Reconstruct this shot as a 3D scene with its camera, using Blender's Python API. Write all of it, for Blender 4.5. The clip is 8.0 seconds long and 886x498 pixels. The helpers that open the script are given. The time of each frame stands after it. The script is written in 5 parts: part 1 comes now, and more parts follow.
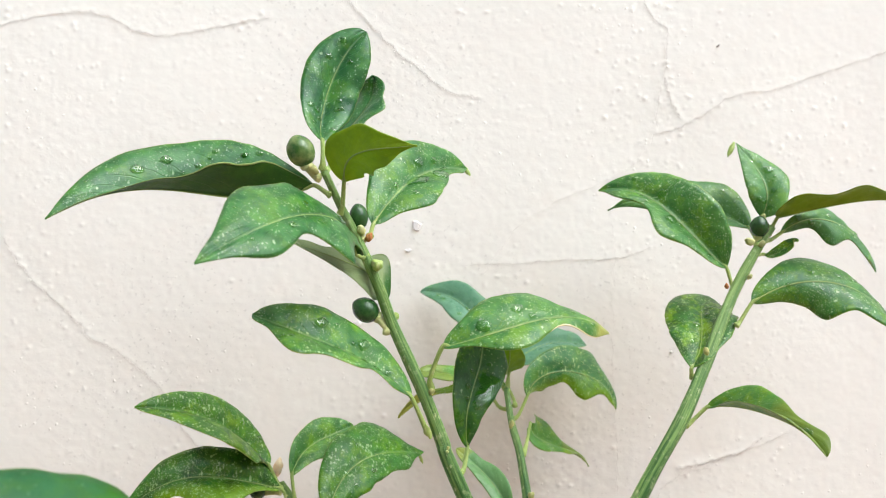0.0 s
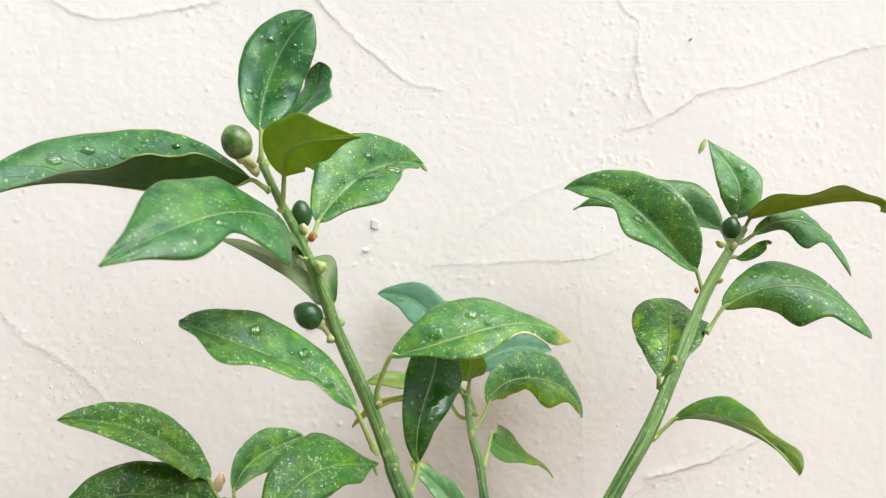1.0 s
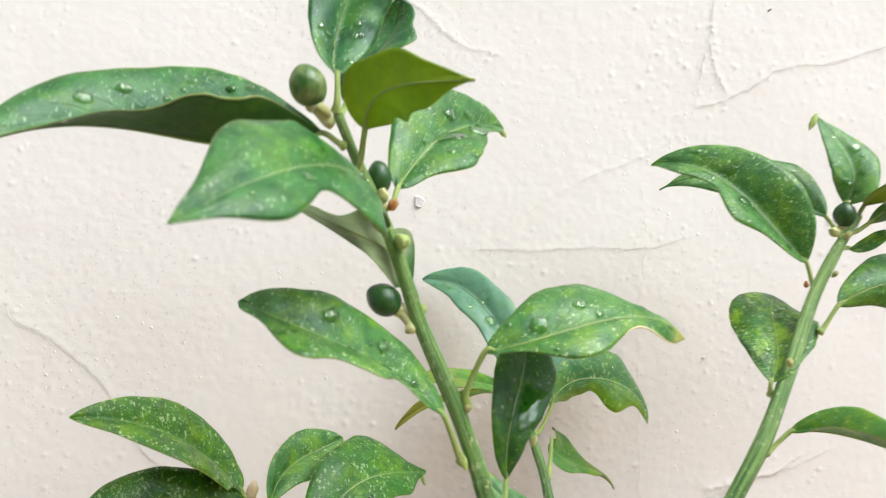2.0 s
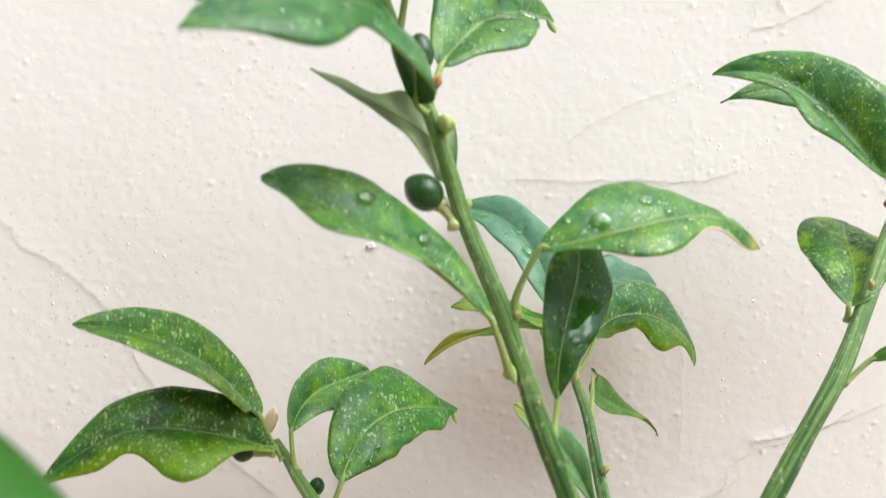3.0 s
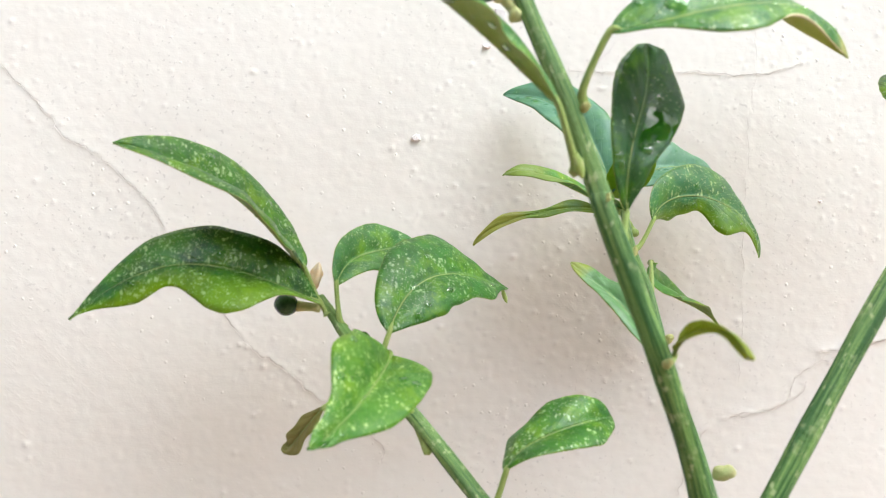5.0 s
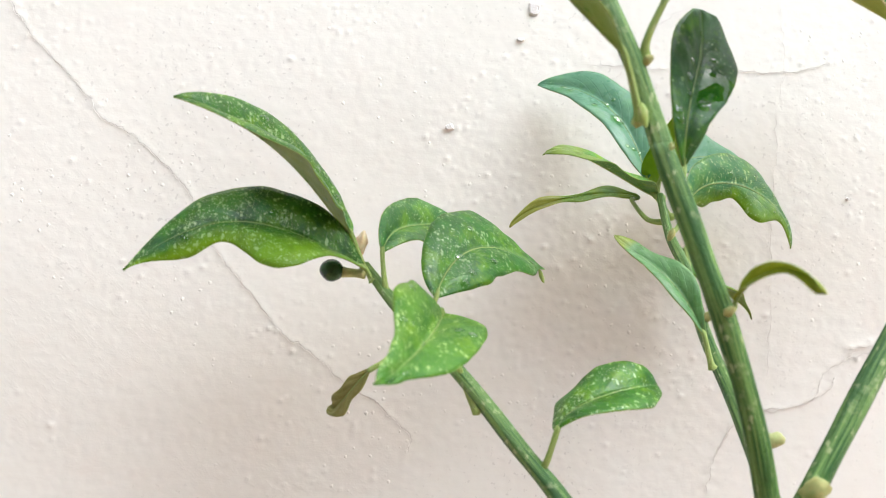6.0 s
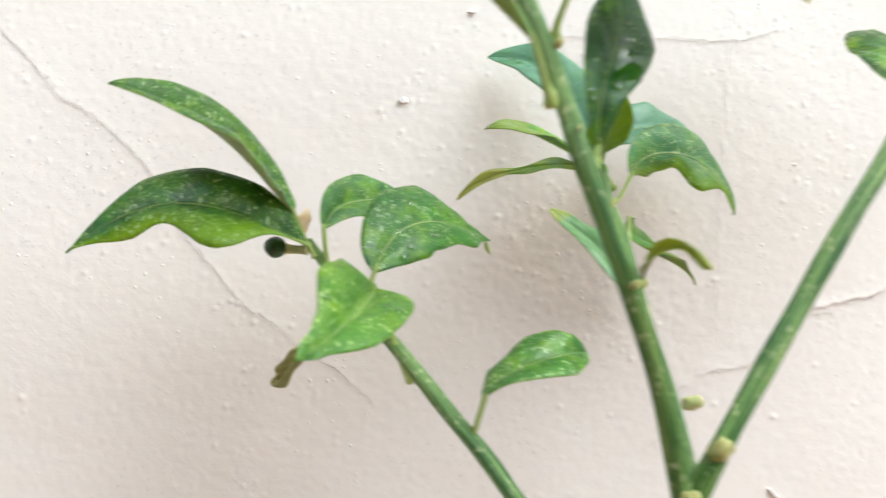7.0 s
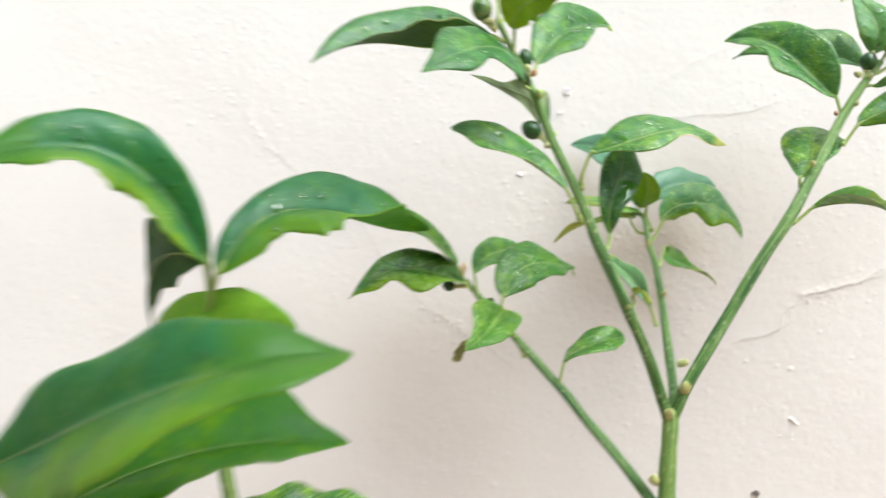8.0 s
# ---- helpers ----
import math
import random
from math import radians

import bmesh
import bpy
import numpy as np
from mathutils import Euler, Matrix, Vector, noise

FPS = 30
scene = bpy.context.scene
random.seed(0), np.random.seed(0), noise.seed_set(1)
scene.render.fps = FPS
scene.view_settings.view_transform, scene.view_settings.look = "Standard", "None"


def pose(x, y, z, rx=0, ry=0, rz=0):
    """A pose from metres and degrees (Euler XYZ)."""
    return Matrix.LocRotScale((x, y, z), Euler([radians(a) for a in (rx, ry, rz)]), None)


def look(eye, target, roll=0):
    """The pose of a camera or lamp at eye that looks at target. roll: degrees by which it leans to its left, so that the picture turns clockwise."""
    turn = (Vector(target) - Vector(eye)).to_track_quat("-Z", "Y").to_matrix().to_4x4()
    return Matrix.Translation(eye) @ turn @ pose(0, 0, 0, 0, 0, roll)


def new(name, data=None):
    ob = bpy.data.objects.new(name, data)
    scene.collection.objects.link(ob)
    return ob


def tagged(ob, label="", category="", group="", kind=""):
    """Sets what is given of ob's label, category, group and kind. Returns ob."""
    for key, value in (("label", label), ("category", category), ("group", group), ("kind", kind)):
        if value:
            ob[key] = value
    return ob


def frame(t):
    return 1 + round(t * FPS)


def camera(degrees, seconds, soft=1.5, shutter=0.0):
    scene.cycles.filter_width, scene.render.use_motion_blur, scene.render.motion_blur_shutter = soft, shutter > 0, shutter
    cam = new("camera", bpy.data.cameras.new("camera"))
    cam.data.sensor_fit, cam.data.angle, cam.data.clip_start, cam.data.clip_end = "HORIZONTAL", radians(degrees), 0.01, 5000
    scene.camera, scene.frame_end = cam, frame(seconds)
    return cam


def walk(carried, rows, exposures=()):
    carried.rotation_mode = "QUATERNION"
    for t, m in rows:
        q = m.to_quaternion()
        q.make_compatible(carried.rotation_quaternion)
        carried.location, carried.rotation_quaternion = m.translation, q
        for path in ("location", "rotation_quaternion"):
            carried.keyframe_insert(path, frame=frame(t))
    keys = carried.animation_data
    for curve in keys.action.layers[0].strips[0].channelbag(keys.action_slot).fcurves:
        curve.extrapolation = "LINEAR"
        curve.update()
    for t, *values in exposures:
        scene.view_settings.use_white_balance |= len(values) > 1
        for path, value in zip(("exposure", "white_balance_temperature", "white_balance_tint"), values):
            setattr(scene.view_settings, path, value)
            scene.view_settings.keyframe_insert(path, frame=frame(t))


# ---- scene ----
cam = camera(61.83, 8.0, soft=1.0, shutter=0.5)
cam.data.dof.use_dof = True
cam.data.dof.focus_distance = 0.242
cam.data.dof.aperture_fstop = 20.0
# seconds, place, yaw, pitch, roll
PATH = [
    (0, 0.0018, 0.0013, 0.6014, -2.11, 0.50, 0.32),
    (0.5, 0.0059, 0.0058, 0.6024, -2.55, 0.36, 0.15),
    (1, 0.0107, 0.0186, 0.6027, -3.88, 0.29, -0.04),
    (1.2, 0.0062, 0.0241, 0.6016, -4.53, 0.76, -0.42),
    (2.3, -0.0222, 0.0693, 0.5930, -5.92, -0.89, -1.90),
    (2.5, -0.0219, 0.0743, 0.5881, -5.41, -1.31, -2.00),
    (3, -0.0235, 0.0798, 0.5764, -4.74, -1.72, -2.58),
    (3.5, -0.0228, 0.0837, 0.5615, -3.88, -2.38, -3.11),
    (4, -0.0225, 0.0881, 0.5469, -3.11, -2.34, -3.24),
    (4.5, -0.0231, 0.0892, 0.5386, -2.64, -1.69, -2.68),
    (4.7, -0.0235, 0.0902, 0.5362, -2.28, -1.71, -2.55),
    (5.8, -0.0372, 0.0899, 0.5147, -2.48, 1.62, -3.73),
    (6, -0.0387, 0.0894, 0.5125, -2.51, 1.58, -3.96),
    (6.5, -0.0410, 0.0894, 0.5138, -2.85, 1.50, -3.78),
    (7, -0.0232, 0.0816, 0.5172, -2.75, -1.39, -2.98),
    (7.2, -0.0089, 0.0646, 0.5283, -3.15, -2.50, -2.01),
    (7.3, -0.0025, 0.0508, 0.5363, -3.04, -3.13, -1.02),
    (7.5, 0.0062, 0.0160, 0.5475, -0.84, -3.18, 0.27),
    (7.8, 0.0042, -0.0467, 0.5554, 6.03, -3.92, 1.42),
    (8, -0.0024, -0.0817, 0.5577, 9.04, -4.33, 1.57),
]
walk(cam, [(t, pose(x, y, z, 90 + pitch, roll, yaw)) for t, x, y, z, yaw, pitch, roll in PATH], exposures=[(0.0, 0.45, 5800, 2), (2.5, 0.45, 5810, 2), (4.0, 0.51, 5790, 2), (4.7, 0.61, 5720, 2), (6.5, 0.65, 5680, 2), (8.0, 0.60, 5700, 1)])

# ---------- daylight: a bright hazy sky and a broad veiled sun, high in front of the wall ----------
world = bpy.data.worlds.new("hazy_sky")
world.use_nodes = True
scene.world = world
sky = world.node_tree.nodes.new("ShaderNodeTexSky")
sky.sky_type = "NISHITA"
sky.sun_disc = False
sky.sun_elevation = radians(58)
sky.sun_rotation = radians(125)
sky.air_density = 0.6
sky.dust_density = 8.0
world.node_tree.links.new(sky.outputs[0], world.node_tree.nodes["Background"].inputs["Color"])
world.node_tree.nodes["Background"].inputs["Strength"].default_value = 0.14
sun = new("sun", bpy.data.lights.new("sun", "SUN"))
sun.data.energy = 1.75
sun.data.angle = radians(50)
sun.data.color = (0.97, 0.985, 1.0)
sun.matrix_world = look((1.0, -1.05, 1.8), (0, 0.3, 0.5))

# ---------- helpers ----------
def node_tree(name):
    m = bpy.data.materials.new(name)
    m.use_nodes = True
    nt = m.node_tree
    return m, nt, nt.nodes["Principled BSDF"], nt.nodes["Material Output"]


def add(nt, kind, **values):
    n = nt.nodes.new(kind)
    for key, value in values.items():
        n.inputs[key.replace("_", " ")].default_value = value
    return n


def maths(nt, op, a, b=None, c=None):
    n = nt.nodes.new("ShaderNodeMath")
    n.operation = op
    for i, v in enumerate((a, b, c)):
        if v is None:
            continue
        if isinstance(v, (int, float)):
            n.inputs[i].default_value = v
        else:
            nt.links.new(v, n.inputs[i])
    return n.outputs[0]


def ramp(nt, value, lo, hi, out_lo=0.0, out_hi=1.0):
    n = nt.nodes.new("ShaderNodeMapRange")
    n.clamp = True
    nt.links.new(value, n.inputs[0])
    for i, v in enumerate((lo, hi, out_lo, out_hi)):
        n.inputs[1 + i].default_value = v
    return n.outputs[0]


def blend(nt, factor, a, b):
    n = nt.nodes.new("ShaderNodeMix")
    n.data_type = "RGBA"
    for socket, v in ((n.inputs[0], factor), (n.inputs[6], a), (n.inputs[7], b)):
        if isinstance(v, tuple):
            socket.default_value = (*v, 1)
        elif isinstance(v, (int, float)):
            socket.default_value = v
        else:
            nt.links.new(v, socket)
    return n.outputs[2]


def noise_of(nt, coords, scale, detail=3.0, rough=0.5):
    n = add(nt, "ShaderNodeTexNoise", Scale=scale, Detail=detail, Roughness=rough)
    nt.links.new(coords, n.inputs["Vector"])
    return n.outputs["Fac"]


def bump(nt, height, distance, strength=1.0, normal=None):
    n = add(nt, "ShaderNodeBump", Strength=strength, Distance=distance)
    nt.links.new(height, n.inputs["Height"])
    if normal is not None:
        nt.links.new(normal, n.inputs["Normal"])
    return n.outputs[0]


def scaled(nt, coords, x, y, z):
    n = nt.nodes.new("ShaderNodeMapping")
    n.inputs["Scale"].default_value = (x, y, z)
    nt.links.new(coords, n.inputs["Vector"])
    return n.outputs[0]


# ---------- materials ----------
def leaf_material(name, deep, mid, patch, speck, speck_colour, gloss, through_colour, through_share, vein, blotches=0.5, dry=0.0, dry_colour=(0.62, 0.52, 0.16), margin=0, streak=0.028, coat=0.12):
    """Leaf skin: two greens, yellow-green blotches, fine pale stippling, veins from the blade's own coordinates."""
    m, nt, p, out = node_tree(name)
    tc = nt.nodes.new("ShaderNodeTexCoord")
    pos = tc.outputs["Object"]
    sep = nt.nodes.new("ShaderNodeSeparateXYZ")
    nt.links.new(tc.outputs["UV"], sep.inputs[0])
    u, v = sep.outputs[0], sep.outputs[1]
    across = maths(nt, "ABSOLUTE", maths(nt, "SUBTRACT", v, 0.5))
    info = nt.nodes.new("ShaderNodeObjectInfo")
    colour = blend(nt, ramp(nt, noise_of(nt, pos, 190, 5, 0.68), 0.40, 0.62), deep, mid)
    blotch = ramp(nt, noise_of(nt, pos, 135, 5, 0.72), 0.50, 0.64)
    if margin:
        # one half of the blade yellower towards its margin
        half = v if margin > 0 else maths(nt, "SUBTRACT", 1.0, v)
        half = maths(nt, "ADD", half, maths(nt, "MULTIPLY", maths(nt, "SUBTRACT", noise_of(nt, pos, 75, 4, 0.65), 0.5), 1.1))
        blotch = maths(nt, "ADD", maths(nt, "MULTIPLY", blotch, 0.25), ramp(nt, half, 0.52, 0.90, 0.0, 0.75))
    colour = blend(nt, maths(nt, "MULTIPLY", blotch, blotches), colour, patch)
    # side veins: slanted lines running out from the midrib
    slant = maths(nt, "ADD", maths(nt, "MULTIPLY", u, 11.0), maths(nt, "MULTIPLY", across, -7.0))
    slant = maths(nt, "ADD", slant, maths(nt, "MULTIPLY", noise_of(nt, pos, 90, 2), 0.9))
    line = maths(nt, "ABSOLUTE", maths(nt, "SUBTRACT", maths(nt, "FRACT", slant), 0.5))
    sidevein = maths(nt, "MULTIPLY", ramp(nt, line, 0.0, 0.07, 1.0, 0.0), ramp(nt, across, 0.05, 0.42, 1.0, 0.1))
    midvein = ramp(nt, across, 0.010, 0.028, 1.0, 0.0)
    colour = blend(nt, maths(nt, "MULTIPLY", sidevein, vein * 0.2), colour, patch)
    # stippling: pale flecks of two sizes and short streaks, gathered in clouds
    cloud = maths(nt, "MULTIPLY", ramp(nt, noise_of(nt, pos, 150, 5, 0.68), 0.36, 0.66), speck)
    bold = streak < 0.01
    fleck = flecks(nt, pos, 680, cloud, 0.34 if bold else 0.24, 0.26 if bold else 0.20)
    fleck = maths(nt, "MAXIMUM", fleck, maths(nt, "MULTIPLY", flecks(nt, pos, 1250, cloud, 0.50, 0.24), 0.85))
    fleck = maths(nt, "MAXIMUM", fleck, flecks(nt, scaled(nt, pos, 1.0, 0.9, 0.36), 880, cloud, 0.50 if bold else 0.20, 0.23 if bold else 0.18))
    # a finer dusting between the flecks
    haze = maths(nt, "MULTIPLY", ramp(nt, noise_of(nt, pos, 115, 4, 0.62), 0.24, 0.58), speck)
    dust = noise_of(nt, scaled(nt, pos, 1, 1, 0.62), 2500, 3, 0.75)
    dust = ramp(nt, maths(nt, "SUBTRACT", dust, ramp(nt, haze, 0.0, 1.0, 0.70, 0.575)), 0.0, 0.04)
    fleck = maths(nt, "MAXIMUM", fleck, dust)
    colour = blend(nt, maths(nt, "MULTIPLY", cloud, 0.16), colour, patch)
    colour = blend(nt, maths(nt, "MULTIPLY", fleck, 0.80 if bold else 0.68), colour, speck_colour)
    colour = blend(nt, maths(nt, "MULTIPLY", midvein, vein), colour, speck_colour)
    colour = blend(nt, ramp(nt, across, 0.484, 0.499, 0.0, 0.55), colour, (0.36, 0.46, 0.14))
    if dry:
        # a tip that has yellowed and dried
        end = ramp(nt, maths(nt, "ADD", u, maths(nt, "MULTIPLY", noise_of(nt, pos, 140, 3), 0.25)), dry + 0.10, dry + 0.17)
        colour = blend(nt, maths(nt, "MULTIPLY", end, 0.85), colour, dry_colour)
    tint = add(nt, "ShaderNodeHueSaturation", Saturation=1.14)
    nt.links.new(colour, tint.inputs["Color"])
    nt.links.new(ramp(nt, info.outputs["Random"], 0, 1, 0.484, 0.503), tint.inputs["Hue"])
    nt.links.new(ramp(nt, info.outputs["Random"], 0, 1, 1.04, 0.80), tint.inputs["Value"])
    colour = tint.outputs[0]
    nt.links.new(colour, p.inputs["Base Color"])
    nt.links.new(ramp(nt, noise_of(nt, pos, 220, 3), 0.3, 0.7, gloss - 0.06, gloss + 0.12), p.inputs["Roughness"])
    p.inputs["Specular IOR Level"].default_value = 0.5
    p.inputs["Coat Weight"].default_value = coat
    p.inputs["Coat Roughness"].default_value = 0.30
    height = maths(nt, "ADD", maths(nt, "MULTIPLY", noise_of(nt, pos, 480, 4, 0.6), 0.7), maths(nt, "MULTIPLY", sidevein, -0.45))
    height = maths(nt, "ADD", height, maths(nt, "MULTIPLY", midvein, 1.2))
    height = maths(nt, "ADD", height, maths(nt, "MULTIPLY", noise_of(nt, pos, 170, 2), 1.6))
    nrm = bump(nt, height, 0.00030, 0.8)
    nt.links.new(nrm, p.inputs["Normal"])
    tr = nt.nodes.new("ShaderNodeBsdfTranslucent")
    nt.links.new(blend(nt, 0.5, colour, through_colour), tr.inputs["Color"])
    mix = nt.nodes.new("ShaderNodeMixShader")
    mix.inputs[0].default_value = through_share * 0.8
    nt.links.new(p.outputs[0], mix.inputs[1])
    nt.links.new(tr.outputs[0], mix.inputs[2])
    nt.links.new(mix.outputs[0], out.inputs["Surface"])
    return m


def flecks(nt, pos, scale, cloud, share, size):
    """Small ragged spots scattered through space, more of them where the cloud is dense."""
    cells = add(nt, "ShaderNodeTexVoronoi", Scale=float(scale))
    nt.links.new(pos, cells.inputs["Vector"])
    chance = nt.nodes.new("ShaderNodeSeparateXYZ")
    nt.links.new(cells.outputs["Color"], chance.inputs[0])
    there = ramp(nt, maths(nt, "SUBTRACT", maths(nt, "MULTIPLY", cloud, share), chance.outputs[0]), 0.0, 0.06)
    ragged = maths(nt, "MULTIPLY", maths(nt, "SUBTRACT", noise_of(nt, pos, scale * 1.9, 3, 0.65), 0.5), 1.15)
    reach = maths(nt, "ADD", cells.outputs["Distance"], ragged)
    return maths(nt, "MULTIPLY", ramp(nt, reach, size, size + 0.14, 1.0, 0.0), there)


def stem_material(name, dark, light, mark):
    """Young bark: green with pale streaks along its length and small corky dots."""
    m, nt, p, out = node_tree(name)
    tc = nt.nodes.new("ShaderNodeTexCoord")
    uv, pos = tc.outputs["UV"], tc.outputs["Object"]
    streak = noise_of(nt, scaled(nt, uv, 3.5, 15, 1), 1.0, 5, 0.68)
    colour = blend(nt, ramp(nt, streak, 0.44, 0.62), dark, light)
    # the young upper shoots are paler and yellower
    along = nt.nodes.new("ShaderNodeSeparateXYZ")
    nt.links.new(uv, along.inputs[0])
    young = blend(nt, ramp(nt, streak, 0.38, 0.64), (0.105, 0.215, 0.036), (0.270, 0.400, 0.110))
    colour = blend(nt, ramp(nt, along.outputs[0], 0.75, 1.75), colour, young)
    # pale corky flecks in rows along the streaks
    rows = ramp(nt, streak, 0.42, 0.60)
    colour = blend(nt, maths(nt, "MULTIPLY", flecks(nt, scaled(nt, pos, 1, 1, 0.6), 620, rows, 0.55, 0.26), 0.65), colour, mark)
    colour = blend(nt, maths(nt, "MULTIPLY", ramp(nt, noise_of(nt, pos, 260, 3, 0.7), 0.58, 0.70), 0.4), colour, mark)
    nt.links.new(colour, p.inputs["Base Color"])
    p.inputs["Roughness"].default_value = 0.5
    h = maths(nt, "ADD", streak, maths(nt, "MULTIPLY", noise_of(nt, pos, 900, 2), 0.4))
    nt.links.new(bump(nt, h, 0.0007, 0.9), p.inputs["Normal"])
    return m


def plain_material(name, a, b, scale, rough, relief=0.0002, sub=0.0):
    m, nt, p, out = node_tree(name)
    pos = nt.nodes.new("ShaderNodeTexCoord").outputs["Object"]
    n = noise_of(nt, pos, scale, 4, 0.6)
    nt.links.new(blend(nt, ramp(nt, n, 0.35, 0.65), a, b), p.inputs["Base Color"])
    p.inputs["Roughness"].default_value = rough
    if sub:
        p.inputs["Subsurface Weight"].default_value = sub
        p.inputs["Subsurface Radius"].default_value = (0.002, 0.002, 0.001)
    nt.links.new(bump(nt, noise_of(nt, pos, scale * 6, 3), relief, 0.8), p.inputs["Normal"])
    return m


def wall_material():
    """Old cream paint on plaster: faint stains, grit and brush drag in the relief."""
    m, nt, p, out = node_tree("painted_plaster")
    pos = nt.nodes.new("ShaderNodeTexCoord").outputs["Object"]
    n1, n2 = noise_of(nt, pos, 6, 4, 0.6), noise_of(nt, pos, 45, 5, 0.65)
    colour = blend(nt, ramp(nt, n1, 0.3, 0.7), (0.750, 0.712, 0.653), (0.782, 0.752, 0.698))
    colour = blend(nt, maths(nt, "MULTIPLY", ramp(nt, n2, 0.58, 0.75), 0.35), colour, (0.75, 0.685, 0.625))
    dots = ramp(nt, noise_of(nt, pos, 520, 2, 0.4), 0.645, 0.70)
    zone = ramp(nt, noise_of(nt, pos, 9, 2), 0.45, 0.62)
    colour = blend(nt, maths(nt, "MULTIPLY", maths(nt, "MULTIPLY", dots, zone), 0.35), colour, (0.42, 0.38, 0.35))
    nt.links.new(colour, p.inputs["Base Color"])
    p.inputs["Roughness"].default_value = 0.75
    drag = noise_of(nt, scaled(nt, pos, 60, 60, 240), 1.0, 4, 0.6)
    h = maths(nt, "ADD", maths(nt, "MULTIPLY", noise_of(nt, pos, 700, 3), 0.35), maths(nt, "MULTIPLY", drag, 0.65))
    # crisp pimples and grit under the paint, gathered in patches
    cells = add(nt, "ShaderNodeTexVoronoi", Scale=290.0)
    warped = maths(nt, "MULTIPLY", noise_of(nt, pos, 700, 3), 0.42)
    nt.links.new(pos, cells.inputs["Vector"])
    chance = nt.nodes.new("ShaderNodeSeparateXYZ")
    nt.links.new(cells.outputs["Color"], chance.inputs[0])
    spot = ramp(nt, maths(nt, "ADD", cells.outputs["Distance"], warped), 0.22, 0.42, 1.0, 0.0)
    spot = maths(nt, "MULTIPLY", spot, ramp(nt, chance.outputs[0], 0.55, 0.95))
    spot = maths(nt, "MULTIPLY", spot, ramp(nt, noise_of(nt, pos, 14, 3), 0.46, 0.64))
    # slanting trowel scratches
    turned = nt.nodes.new("ShaderNodeMapping")
    turned.inputs["Rotation"].default_value = (0, radians(-38), 0)
    nt.links.new(pos, turned.inputs["Vector"])
    scratch = ramp(nt, noise_of(nt, scaled(nt, turned.outputs[0], 170, 170, 430), 1.0, 3, 0.6), 0.52, 0.70)
    scratch = maths(nt, "MULTIPLY", scratch, ramp(nt, noise_of(nt, pos, 8, 2), 0.44, 0.60))
    h = maths(nt, "ADD", h, maths(nt, "MULTIPLY", scratch, 0.22))
    fine = bump(nt, h, 0.0003, 0.42)
    nt.links.new(bump(nt, spot, 0.0008, 0.5, fine), p.inputs["Normal"])
    return m


def water_material(name, tint, rim_share=0.85):
    """A thin lens of clear water: see-through, with the sky's gloss on its steep rim."""
    m, nt, p, out = node_tree(name)
    clear = nt.nodes.new("ShaderNodeBsdfTransparent")
    clear.inputs["Color"].default_value = tint
    shine = nt.nodes.new("ShaderNodeBsdfGlossy")
    shine.inputs["Roughness"].default_value = 0.05
    face = nt.nodes.new("ShaderNodeLayerWeight")
    face.inputs["Blend"].default_value = 0.5
    rim = maths(nt, "ADD", maths(nt, "MULTIPLY", maths(nt, "POWER", face.outputs["Facing"], 2.2), rim_share), 0.05)
    mix = nt.nodes.new("ShaderNodeMixShader")
    nt.links.new(rim, mix.inputs[0])
    nt.links.new(clear.outputs[0], mix.inputs[1])
    nt.links.new(shine.outputs[0], mix.inputs[2])
    nt.links.new(mix.outputs[0], out.inputs["Surface"])
    return m


